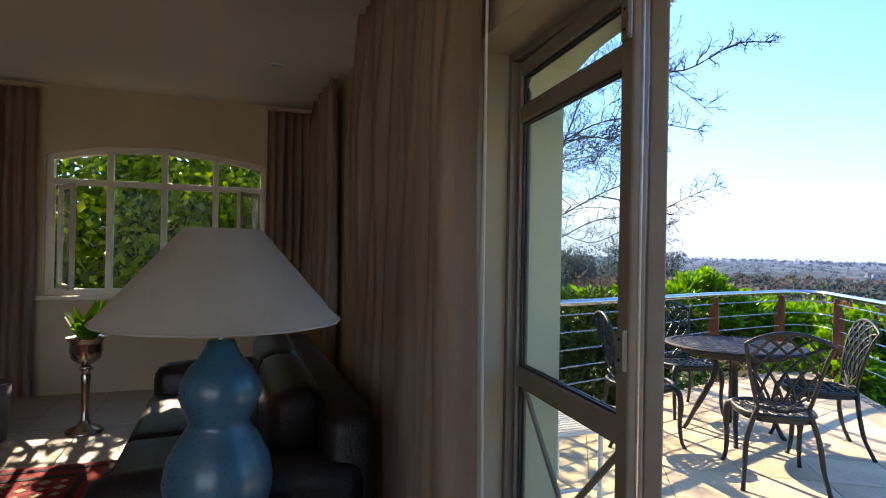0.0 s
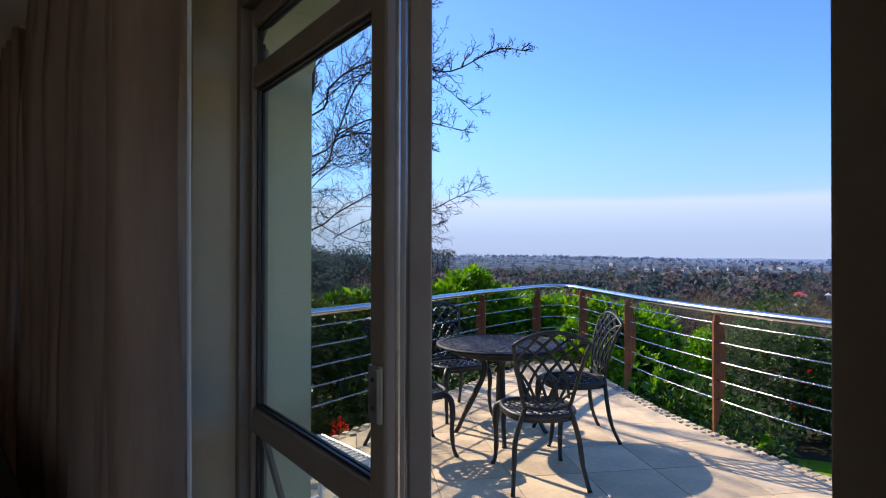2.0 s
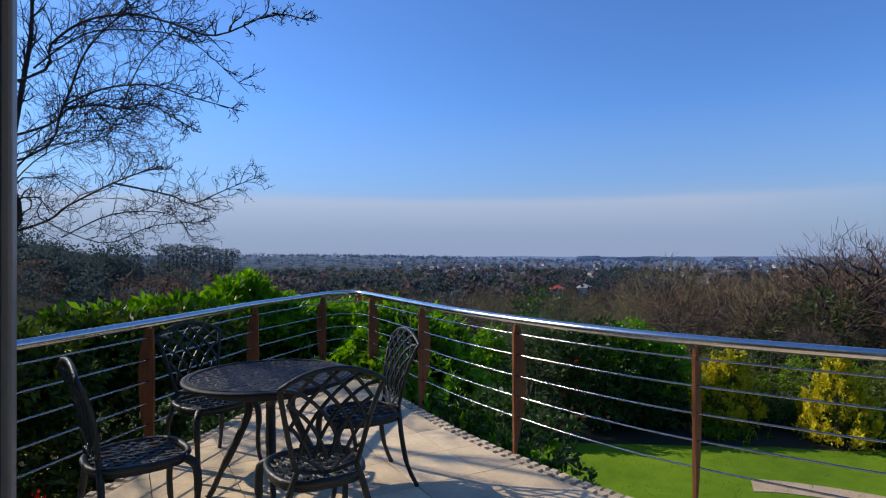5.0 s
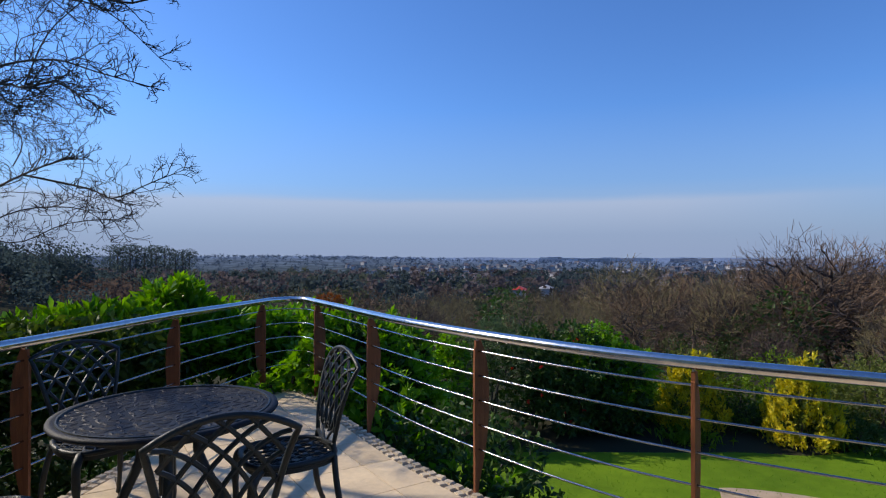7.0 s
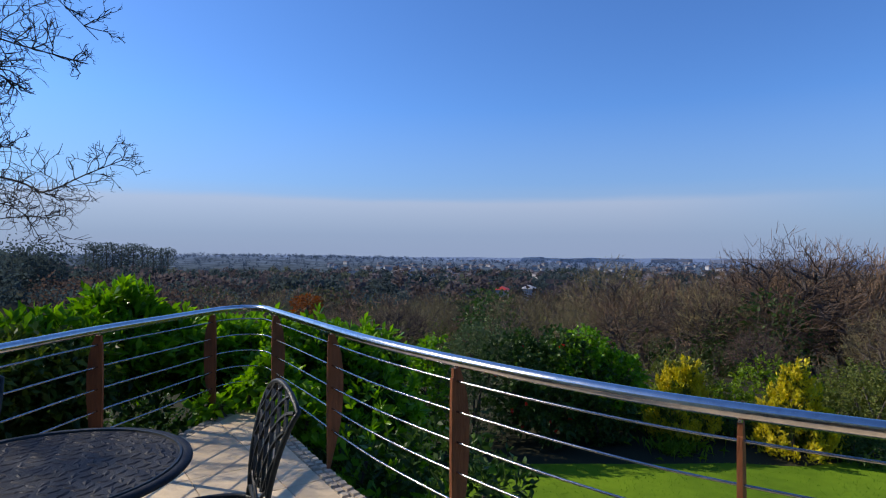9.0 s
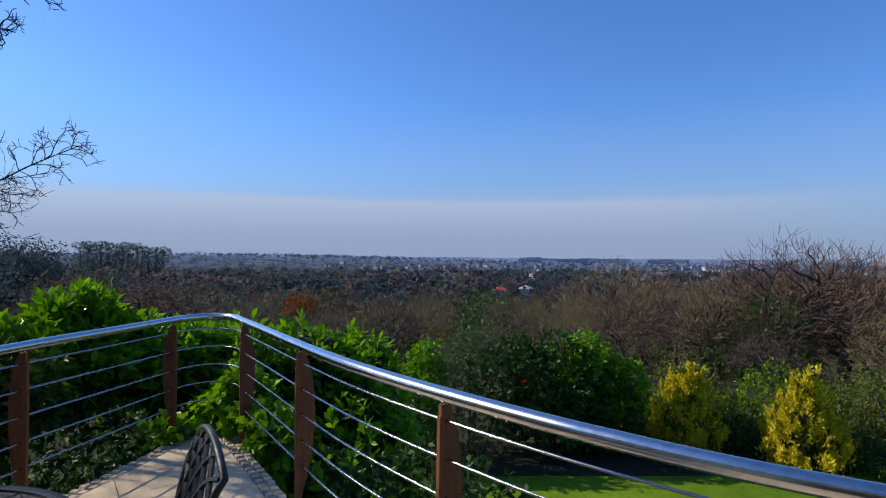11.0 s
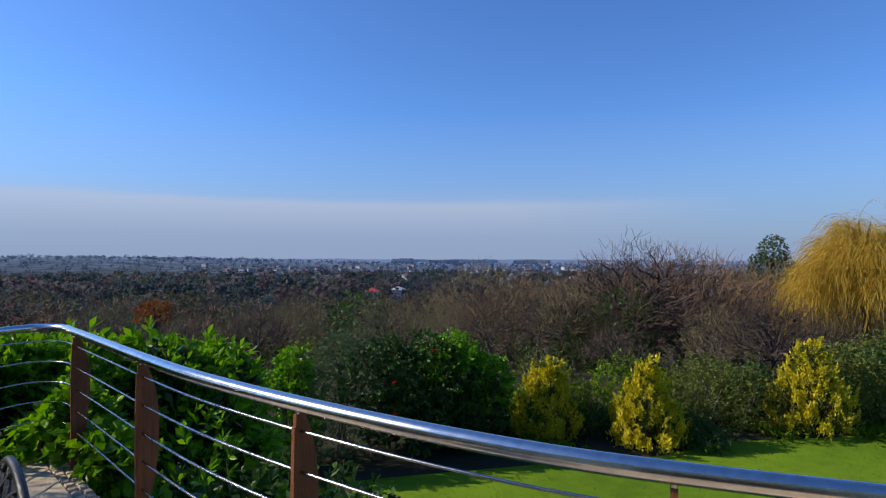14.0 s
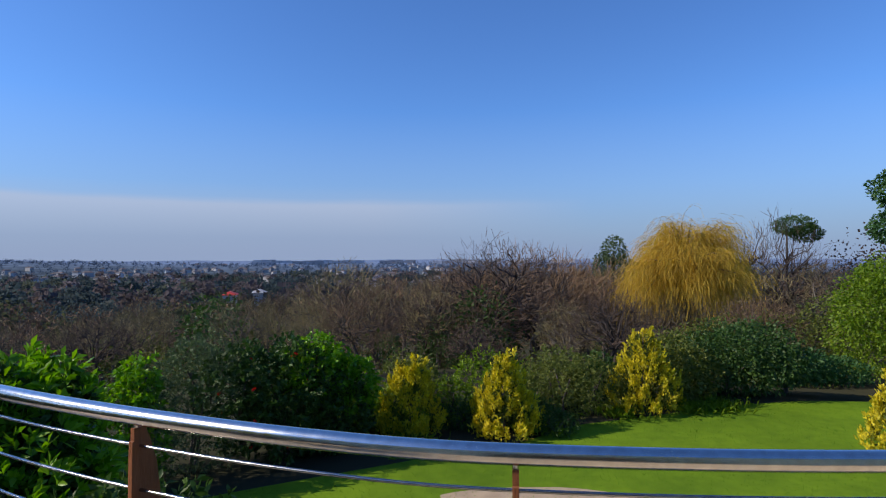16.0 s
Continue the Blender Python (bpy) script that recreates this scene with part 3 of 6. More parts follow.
def fin_mesh():
    """A hardwood blade, wide in the middle and drawn in at both ends; x points outwards."""
    bm = bmesh.new()
    prof = [(-0.03, -0.02, 0.002), (0.05, -0.02, 0.014), (0.16, -0.021, 0.045), (0.32, -0.022, 0.082), (0.5, -0.024, 0.10), (0.68, -0.024, 0.10), (0.82, -0.022, 0.082), (0.915, -0.02, 0.052), (0.918, -0.013, 0.05), (0.962, -0.013, 0.032)]
    rows = []
    for z, xa, xb in prof:
        rows.append([bm.verts.new(v) for v in ((xa, -0.0095, z), (xb, -0.0095, z), (xb, 0.0095, z), (xa, 0.0095, z))])
    for r0, r1 in zip(rows, rows[1:]):
        for k in range(4):
            bm.faces.new((r0[k], r0[(k + 1) % 4], r1[(k + 1) % 4], r1[k]))
    bm.faces.new(list(reversed(rows[0]))), bm.faces.new(rows[-1])
    return bm


fin = mesh_from("post", fin_mesh(), M_wood)
for px, py in POSTS + [(5.62, 2.95)]:
    i = min(range(len(curve)), key=lambda k: (curve[k] - Vector((px, py))).length)
    t = (curve[min(i + 1, len(curve) - 1)] - curve[max(i - 1, 0)]).normalized()
    o = new("post", fin)
    o.parent = rail
    o.matrix_basis = pose(curve[i].x, curve[i].y, 0, 0, 0, math.degrees(math.atan2(-t.x, t.y)))
    b = part("bracket", tubed([(0, 0, 0.95), (0, 0, 0.985)], 0.009, 8), M_steel, rail)
    b.matrix_basis = Matrix.Translation((curve[i].x, curve[i].y, 0))

# a fill lamp added inside the unseen broad window to brighten the room
fill_lamp = new("room_fill_light", bpy.data.lights.new("room_fill_light", "AREA"))
fill_lamp.data.shape, fill_lamp.data.size, fill_lamp.data.size_y = "RECTANGLE", SW[1] - SW[0] - 0.2, SW[3] - SW[2] - 0.2
fill_lamp.data.energy, fill_lamp.data.color = ROOM_FILL, (1.0, 0.93, 0.84)
fill_lamp.matrix_world = H @ look((ROOM_A - 0.02, (SW[0] + SW[1]) / 2, (SW[2] + SW[3]) / 2), (ROOM_A - 2, (SW[0] + SW[1]) / 2, (SW[2] + SW[3]) / 2))


# ---- terrace furniture ----
def cast_chair(m, label):
    c = empty("garden_chair", m, label, "chair", "chairs round the terrace table")

    def back(u, v):
        half = 0.14 + 0.104 * v ** 0.8
        return Vector((u * half, -0.205 - 0.035 * v - 0.07 * v * v, 0.5 + 0.475 * v - 0.05 * abs(u) ** 3.2 * v ** 3 + 0.012 * math.cos(u * math.pi) * v ** 4))

    bars = bmesh.new()
    for c0 in (-1.85, -1.4, -0.95, -0.5, -0.05, 0.4, 0.85):
        for sg in (1, -1):
            pts = []
            for k in range(17):
                v = 0.13 + 0.87 * k / 16
                u = sg * (c0 + 1.55 * v - 0.25 * math.sin(v * math.pi))
                if abs(u) <= 1.0:
                    pts.append(back(u, v))
            if len(pts) > 2:
                tube(bars, pts, 0.0098, 5)
    part("lattice", bars, M_iron, c)
    frame_pts = [back(-1, k / 10) for k in range(11)] + [back(-1 + 2 * k / 12, 1) for k in range(1, 12)] + [back(1, 1 - k / 10) for k in range(11)]
    part("back_frame", tubed(frame_pts, 0.0125, 8), M_iron, c, smooth=True)
    scroll = bmesh.new()
    for sg in (-1, 1):
        tube(scroll, [Vector((sg * (0.03 + 0.035 * (1 - k / 22) * math.cos(k * 0.5)), -0.212, 0.565 + 0.035 * (1 - k / 22) * math.sin(k * 0.5))) for k in range(22)], 0.006, 5)
        tube(scroll, spline([(sg * 0.02, -0.205, 0.49), (sg * 0.06, -0.208, 0.53), (sg * 0.115, -0.213, 0.57), (sg * 0.16, -0.22, 0.6)], 5), 0.008, 5)
    tube(scroll, spline([(-0.135, -0.205, 0.51), (0, -0.2, 0.485), (0.135, -0.205, 0.51)], 5), 0.011, 6)
    part("scroll", scroll, M_iron, c)
    outline = []
    for k in range(32):
        t = k * math.tau / 32
        cx, cy = math.cos(t), math.sin(t)
        r = 1 / (abs(cx) ** 3.2 + abs(cy) ** 3.2) ** (1 / 3.2)
        outline.append(Vector((cx * r * (0.226 if cy > 0 else 0.226 - 0.03 * -cy), cy * r * 0.235, 0.455)))
    part("seat_frame", tubed(outline + outline[:2], 0.016, 8), M_iron, c, smooth=True)
    apron = bmesh.new()
    lo = [apron.verts.new(p + Vector((0, 0, -0.038))) for p in outline]
    hi = [apron.verts.new(p + Vector((0, 0, 0.0))) for p in outline]
    for k in range(32):
        apron.faces.new((lo[k], lo[(k + 1) % 32], hi[(k + 1) % 32], hi[k]))
    part("apron", apron, M_iron, c, smooth=True)
    seat = bmesh.new()
    for k in range(-9, 10):
        for sg in (1, -1):
            pts = []
            for j in range(25):
                y = -0.22 + 0.44 * j / 24
                x = sg * (k * 0.058 + 0.75 * y + 0.012 * math.sin(y * 28))
                if (abs(x) / 0.225) ** 3.2 + (abs(y) / 0.22) ** 3.2 <= 1:
                    pts.append((x, y, 0.456 - 0.012 * (1 - (x / 0.23) ** 2)))
            if len(pts) > 2:
                tube(seat, pts, 0.0082, 5)
    for k in range(5):
        for j in range(5):
            lathe(seat, [(0.0, 0.006), (0.017, 0.004), (0.02, -0.004), (0.0, -0.005)], 6, (-0.15 + 0.075 * k, -0.14 + 0.07 * j, 0.452))
    part("seat", seat, M_iron, c)
    for sg in (-1, 1):
        part("leg", tubed(spline([(sg * 0.19, 0.18, 0.445), (sg * 0.226, 0.222, 0.41), (sg * 0.234, 0.235, 0.32), (sg * 0.228, 0.232, 0.18), (sg * 0.232, 0.245, 0.06), (sg * 0.245, 0.268, 0.0)], 4),
                          [0.024] * 5 + [0.022] * 5 + [0.017] * 5 + [0.014] * 5 + [0.017], 8), M_iron, c, smooth=True)
        part("leg", tubed(spline([(sg * 0.14, -0.205, 0.51), (sg * 0.165, -0.202, 0.44), (sg * 0.205, -0.205, 0.3), (sg * 0.22, -0.235, 0.14), (sg * 0.242, -0.295, 0.0)], 4),
                          [0.014] * 4 + [0.017] * 8 + [0.014] * 4 + [0.016], 8), M_iron, c, smooth=True)
    return c


def stand(cx, cy, fx, fy):
    """A pose at (cx, cy) whose y axis points along (fx, fy)."""
    return pose(cx, cy, 0, 0, 0, math.degrees(math.atan2(-fx, fy)))


chair = cast_chair(stand(3.28, 5.345, 0.115, 0.57), "black cast metal lattice chair pulled up to the round table")
for m in (stand(3.955, 6.02, -0.97, 0.24), stand(2.62, 6.08, 0.99, 0.05), stand(3.27, 6.95, 0.22, -0.97)):
    copy_thing(chair, m)

table = empty("garden_table", pose(3.43, 6.27, 0, 0, 0, 70), "round black cast metal table with a leaf-pattern top", "table")
R_T = 0.53
part("tabletop", lathe(bmesh.new(), [(0, 0.718), (R_T - 0.03, 0.718), (R_T - 0.008, 0.712), (R_T, 0.722), (R_T - 0.004, 0.735), (R_T - 0.03, 0.738), (R_T - 0.045, 0.732), (0.09, 0.732), (0, 0.734)], 64), M_iron_top, table, smooth=True)
relief = bmesh.new()
rl = random.Random(12)
for ring, n, size in ((0.02, 4, 0.045), (0.07, 9, 0.045), (0.12, 16, 0.045), (0.17, 22, 0.046), (0.22, 30, 0.046), (0.27, 36, 0.047), (0.32, 43, 0.047), (0.37, 50, 0.047), (0.415, 56, 0.047), (0.455, 60, 0.045)):
    for k in range(n):
        t = (k + rl.uniform(-0.15, 0.15)) * math.tau / n
        m = pose(ring * math.cos(t), ring * math.sin(t), 0.732, 0, 0, math.degrees(t) + (62 if k % 2 else -48) + rl.uniform(-30, 30)) @ Matrix.Scale(size * rl.uniform(0.85, 1.15), 4)
        v = [relief.verts.new(m @ Vector(q)) for q in ((-0.6, 0, 0), (-0.1, 0.27, 0.0), (0.7, 0, 0), (-0.1, -0.27, 0.0), (-0.35, 0, 0.07), (0.3, 0, 0.075))]
        for f in ((0, 4, 1), (1, 4, 5), (1, 5, 2), (2, 5, 3), (3, 5, 4), (3, 4, 0)):
            relief.faces.new([v[i] for i in reversed(f)])
part("leaf_relief", relief, M_iron_top, table)
for r in (0.485,):
    part("ring", tubed([(r * math.cos(k * math.tau / 48), r * math.sin(k * math.tau / 48), 0.735) for k in range(49)], 0.007, 5), M_iron, table)
part("apron", lathe(bmesh.new(), [(0.40, 0.718), (0.40, 0.66), (0.385, 0.655), (0.385, 0.718)], 48), M_iron, table, smooth=True)
for k in range(4):
    t = k * math.tau / 4
    cx, cy = math.cos(t), math.sin(t)
    part("leg", tubed(spline([(cx * r, cy * r, z) for r, z in ((0.30, 0.69), (0.17, 0.62), (0.13, 0.52), (0.19, 0.36), (0.29, 0.16), (0.345, 0.04), (0.375, 0.0))], 4), [0.03] * 6 + [0.024] * 10 + [0.018] * 8 + [0.02], 8), M_iron, table, smooth=True)

stool = empty("side_table", H @ pose(-0.75, 0.62, 0), "low white painted metal side table beside the outer wall", "side table")
part("top_frame", tubed([(-0.28, -0.2, 0.445), (0.22, -0.2, 0.445), (0.22, 0.22, 0.445), (-0.28, 0.22, 0.445), (-0.28, -0.2, 0.445)], 0.011, 6), M_white, stool)
for k in range(13):
    part("slat", tubed([(-0.27 + 0.04 * k, -0.2, 0.445), (-0.27 + 0.04 * k, 0.22, 0.445)], 0.005, 5), M_white, stool)
for x in (-0.26, 0.2):
    for y in (-0.18, 0.2):
        part("leg", tubed([(x, y, 0), (x, y, 0.43)], 0.014, 8), M_white, stool)
    part("stretcher", tubed([(x, -0.18, 0.12), (x, 0.2, 0.12)], 0.009, 6), M_white, stool)

# ---- living room ----
lamp = empty("table_lamp", H @ pose(0.39, -1.2, 0.57), "blue glazed double-gourd table lamp with a white cone shade", "lamp")
part("base", lathe(bmesh.new(), [(0, 0), (0.085, 0), (0.09, 0.012), (0.115, 0.06), (0.148, 0.13), (0.156, 0.19), (0.145, 0.255), (0.112, 0.315), (0.088, 0.35), (0.085, 0.365), (0.1, 0.395), (0.116, 0.435), (0.113, 0.475),
                                 (0.09, 0.52), (0.062, 0.55), (0.045, 0.58), (0.038, 0.60), (0.0, 0.602)], 40), M_vase, lamp, "blue glazed gourd base", smooth=True)
part("stem", tubed([(0, 0, 0.6), (0, 0, 0.9)], 0.008, 8), M_hinge, lamp)
part("bulb", lathe(bmesh.new(), [(0, 0.66), (0.014, 0.66), (0.016, 0.7), (0.03, 0.74), (0.03, 0.77), (0.018, 0.795), (0, 0.80)], 12), M_white, lamp, smooth=True)
sh = lathe(bmesh.new(), [(0.345, 0.66), (0.11, 0.93), (0.106, 0.93), (0.341, 0.66)], 56)
part("shade", sh, M_shade, lamp, "white linen cone shade", smooth=True)
part("shade_ring", tubed([(0.344 * math.cos(k * math.tau / 56), 0.344 * math.sin(k * math.tau / 56), 0.661) for k in range(57)], 0.004, 6), M_shade, lamp, smooth=True)
part("spider", tube(tube(bmesh.new(), [(-0.115, 0, 0.91), (0.115, 0, 0.91)], 0.003, 5), [(0, -0.115, 0.91), (0, 0.115, 0.91)], 0.003, 5), M_hinge, lamp)
st = empty("lamp_table", H @ pose(0.39, -1.2, 0), "small dark wooden side table under the lamp", "side table")
part("tabletop", boxed(-0.25, 0.25, -0.25, 0.25, 0.54, 0.57, 0.006), M_darkwood, st)
part("apron", boxed(-0.22, 0.22, -0.22, 0.22, 0.47, 0.54), M_darkwood, st)
for x in (-0.2, 0.2):
    for y in (-0.2, 0.2):
        part("leg", boxed(x - 0.022, x + 0.022, y - 0.022, y + 0.022, 0, 0.47, 0.004), M_darkwood, st)

sofa = empty("sofa", H, "black leather two-seat sofa with its back to the curtains", "sofa")
SA0, SA1, SB0, SB1 = -2.35, 0.02, -1.68, -0.6


def cushion(a0, a1, b0, b1, z0, z1, r, puff=0.0):
    bm = boxed(a0, a1, b0, b1, z0, z1, r)
    bmesh.ops.subdivide_edges(bm, edges=[e for e in bm.edges if e.calc_length() > 0.2], cuts=5, use_grid_fill=True)
    for v in bm.verts:
        u, w_ = (v.co.x - a0) / (a1 - a0) * 2 - 1, (v.co.y - b0) / (b1 - b0) * 2 - 1
        t = (v.co.z - z0) / (z1 - z0)
        v.co.z += puff * t * max(0, 1 - u * u) * max(0, 1 - w_ * w_) + 0.004 * noise.noise(v.co * 6)
    return bm


part("base", boxed(SA0 + 0.04, SA1 - 0.04, SB0 + 0.06, SB1 - 0.04, 0.06, 0.27, 0.02), M_leather, sofa)
for a0_, a1_ in ((SA0 + 0.23, -1.17), (-1.16, SA1 - 0.23)):
    part("seat_cushion", cushion(a0_, a1_, SB0, SB1 - 0.3, 0.27, 0.44, 0.05, 0.035), M_leather, sofa, smooth=True)
    bm = cushion(a0_, a1_, SB1 - 0.42, SB1 - 0.18, 0.40, 0.86, 0.08, 0.0)
    part("back_cushion", bm, M_leather, sofa, smooth=True)
bk = bmesh.new()
box(bk, SA0 + 0.05, SA1 - 0.05, SB1 - 0.22, SB1, 0.08, 0.80, 0.06)
part("backrest", bk, M_leather, sofa, smooth=True)
for a0_, a1_ in ((SA0, SA0 + 0.24), (SA1 - 0.24, SA1)):
    part("arm", cushion(a0_, a1_, SB0 + 0.02, SB1 - 0.05, 0.06, 0.62, 0.09, 0.03), M_leather, sofa, smooth=True)
    part("piping", tubed([(a0_ + 0.02, SB0 + 0.04, 0.1), (a0_ + 0.02, SB0 + 0.04, 0.58), (a1_ - 0.02, SB0 + 0.04, 0.58), (a1_ - 0.02, SB0 + 0.04, 0.1)], 0.006, 6), M_piping, sofa)
for a_ in (SA0 + 0.1, SA1 - 0.1):
    for b_ in (SB0 + 0.12, SB1 - 0.1):
        part("foot", lathe(bmesh.new(), [(0, 0), (0.022, 0), (0.03, 0.065), (0, 0.065)], 12, (a_, b_, 0)), M_darkwood, sofa)


def curtain(name, p0, p1, z0, z1, folds, depth, label, seed, lining=None):
    """A hanging cloth from p0 to p1 (a, b) in pleats, gathered at the head."""
    rnd = random.Random(seed)
    c = empty(name, H, label, "curtain", "curtains of the living room")
    bm = bmesh.new()
    n, rows = folds * 8, 14
    d = Vector((p1[0] - p0[0], p1[1] - p0[1]))
    side = Vector((-d.y, d.x)).normalized()
    amp = [rnd.uniform(0.6, 1.25) for _ in range(folds + 2)]
    wob = [rnd.uniform(-0.35, 0.35) for _ in range(folds + 2)]
    grid = []
    for r in range(rows + 1):
        z = z1 + (z0 - z1) * r / rows
        open_ = 0.55 + 0.45 * min(1, r / 4)
        row = []
        for k in range(n + 1):
            f = k / 8
            i = int(f)
            a = depth * open_ * (amp[i] * (1 - f % 1) + amp[i + 1] * (f % 1))
            off = a * (math.sin(f * math.tau + wob[i] * r / rows) + 0.35 * math.sin(2 * f * math.tau + wob[i] * 4)) + 0.012 * math.sin(f * 2.3 + r * 0.6)
            s = k / n + 0.006 * math.sin(r * 0.8 + f)
            p = Vector(p0) + d * s + side * off
            row.append(bm.verts.new((p.x, p.y, z)))
        grid.append(row)
    for r in range(rows):
        for k in range(n):
            bm.faces.new((grid[r][k], grid[r][k + 1], grid[r + 1][k + 1], grid[r + 1][k]))
    bmesh.ops.solidify(bm, geom=bm.faces[:], thickness=0.004)
    part("cloth", bm, M_curtain, c, smooth=True)
    part("heading", boxed(min(p0[0], p1[0]), max(p0[0], p1[0]) + 0.001, min(p0[1], p1[1]) - 0.02, max(p0[1], p1[1]) + 0.02, z1, z1 + 0.025), M_curtain, c)
    if lining:
        la, lb = lining
        lb_ = tubed([(la, lb, z1), (la + 0.012, lb, 1.6), (la + 0.02, lb, 1.1), (la + 0.06, lb, z0)], 0.006, 6)
        part("lining", lb_, M_lining, c, "white lining edge")
    return c


curtain("curtain", (-1.55, -0.40), (0.30, -0.36), 0.02, 2.9, 14, 0.1, "heavy taupe curtain drawn back beside the terrace door", 3, (0.315, -0.325))
curtain("curtain", (-4.05, -0.37), (-2.7, -0.37), 0.02, 2.9, 13, 0.07, "taupe curtain hanging in the room corner", 5)
curtain("curtain", (FAR + 0.12, -0.84), (FAR + 0.12, -0.3), 0.02, 2.9, 6, 0.06, "taupe curtain beside the arched window", 7)
curtain("curtain", (FAR + 0.12, -3.75), (FAR + 0.12, -2.9), 0.02, 2.9, 9, 0.06, "taupe curtain beside the arched window", 9)

urn = empty("plant_stand", H @ pose(-2.9, -2.21, 0), "tall tarnished silver urn on a slender pedestal", "planter")
part("pedestal", lathe(bmesh.new(), [(0, 0), (0.13, 0), (0.135, 0.015), (0.11, 0.035), (0.05, 0.06), (0.03, 0.1), (0.024, 0.2), (0.03, 0.36), (0.036, 0.44), (0.024, 0.47), (0.05, 0.49), (0.03, 0.52), (0.0, 0.525)], 28), M_silver, urn, smooth=True)
part("bowl", lathe(bmesh.new(), [(0, 0.52), (0.05, 0.53), (0.10, 0.57), (0.115, 0.63), (0.11, 0.68), (0.12, 0.71), (0.145, 0.73), (0.14, 0.735), (0.112, 0.715), (0.1, 0.69), (0, 0.69)], 28), M_silver, urn, smooth=True)
rnd = random.Random(11)
pl = empty("potted_plant", H @ pose(-2.9, -2.21, 0.69), "bright green leafy houseplant in the silver urn", "plant")
pb = bmesh.new()
for k in range(26):
    t, lean, ln = rnd.uniform(0, math.tau), rnd.uniform(0.1, 1.0), rnd.uniform(0.24, 0.42)
    d = Vector((math.cos(t) * lean, math.sin(t) * lean, 1)).normalized()
    s = Vector((-math.sin(t), math.cos(t), 0))
    base = Vector((math.cos(t), math.sin(t), 0)) * 0.03
    mid, tip = base + d * ln * 0.55, base + d * ln + Vector((math.cos(t), math.sin(t), -0.6)) * 0.05
    b_, l_, r_, m_, t_ = (pb.verts.new(v) for v in (base, mid + s * 0.045, mid - s * 0.045, mid - Vector((math.cos(t), math.sin(t), 0)) * 0.008, tip))
    pb.faces.new((b_, m_, l_)), pb.faces.new((b_, r_, m_)), pb.faces.new((l_, m_, t_)), pb.faces.new((m_, r_, t_))
part("foliage", pb, M_leaf_bright, pl)

bin_ = empty("waste_bin", H @ pose(-2.85, -2.84, 0), "grey metal waste bin on the tiled floor", "bin")
part("body", lathe(bmesh.new(), [(0, 0), (0.14, 0), (0.165, 0.42), (0.16, 0.42), (0.136, 0.012), (0, 0.012)], 28), M_bin, bin_, smooth=True)
part("rim", tubed([(0.163 * math.cos(k * math.tau / 28), 0.163 * math.sin(k * math.tau / 28), 0.42) for k in range(29)], 0.006, 6), M_bin, bin_, smooth=True)

rug = empty("rug", H @ pose(-2.15, -4.3, 0.0), "red oriental rug with dark border lying on the tiles", "rug")
RL, RW = 2.9, 2.5
part("field", boxed(0.0, RL, 0.0, RW, 0.001, 0.011, 0.003), M_rug_red, rug)
bd = bmesh.new()
for o_ in (0.06, 0.2):
    for x0, x1, y0, y1 in ((o_, RL - o_, o_, o_ + 0.04), (o_, RL - o_, RW - o_ - 0.04, RW - o_), (o_, o_ + 0.04, o_ + 0.045, RW - o_ - 0.045), (RL - o_ - 0.04, RL - o_, o_ + 0.045, RW - o_ - 0.045)):
        box(bd, x0, x1, y0, y1, 0.011, 0.0145)
part("border", bd, M_rug_dark, rug)
mo = bmesh.new()
for i in range(24):
    for j in range(20):
        x, y = 0.3 + i * (RL - 0.6) / 23, 0.3 + j * (RW - 0.6) / 19
        s = 0.022 if (i + j) % 2 else 0.034
        prism(mo, [(x - s, y), (x, y - s), (x + s, y), (x, y + s)], 0.011, 0.0142)
tagged(part("motif", mo, [M_rug_cream], rug), kind="stuff")
dl = empty("downlight", H @ pose(-2.75, -0.85, CEIL), "small round recessed ceiling downlight, switched off", "downlight")
part("ring", lathe(bmesh.new(), [(0.045, 0.0), (0.055, -0.002), (0.055, -0.012), (0.035, -0.014), (0.033, 0.0)], 24), M_white, dl, smooth=True)
part("lens", lathe(bmesh.new(), [(0, -0.004), (0.034, -0.004), (0.034, -0.001), (0, -0.001)], 20), M_white, dl)


# ---- ground ----
C0 = Vector((3.5, 4.0))
LAWN_Z = -3.1


def smooth(a, b, x):
    t = min(1, max(0, (x - a) / (b - a)))
    return t * t * (3 - 2 * t)


def ground_z(x, y):
    d = Vector((x, y)) - C0
    r = d.length
    az = math.degrees(math.atan2(d.x, d.y))          # from +y towards +x
    prof = [(0, -3.1), (22, -3.1), (34, -5.0), (60, -10.5), (110, -15), (220, -21), (500, -27), (1200, -32), (2600, -36), (4900, -36)]
    z = prof[-1][1]
    for (r0, z0), (r1, z1) in zip(prof, prof[1:]):
        if r0 <= r <= r1:
            z = z0 + (z1 - z0) * (r - r0) / (r1 - r0)
            break
    west = smooth(24, -8, az) if az > -100 else smooth(-178, -140, az)
    z += west * smooth(40, 220, r) * (1 - smooth(500, 1500, r)) * 22
    right = smooth(96, 122, az) if az > 0 else 0
    z += right * smooth(22, 60, r) * 9 * (1 - smooth(400, 1200, r))
    far = smooth(60, 25, az) * smooth(700, 1600, r) * (1 - smooth(3200, 4800, r)) * (1 if az > -60 else 0)
    z += far * 22
    if r > 30:
        z += 0.9 * noise.noise(Vector((x, y, 0)) * 0.03) * smooth(30, 80, r) * (1 + r / 400)
    return z


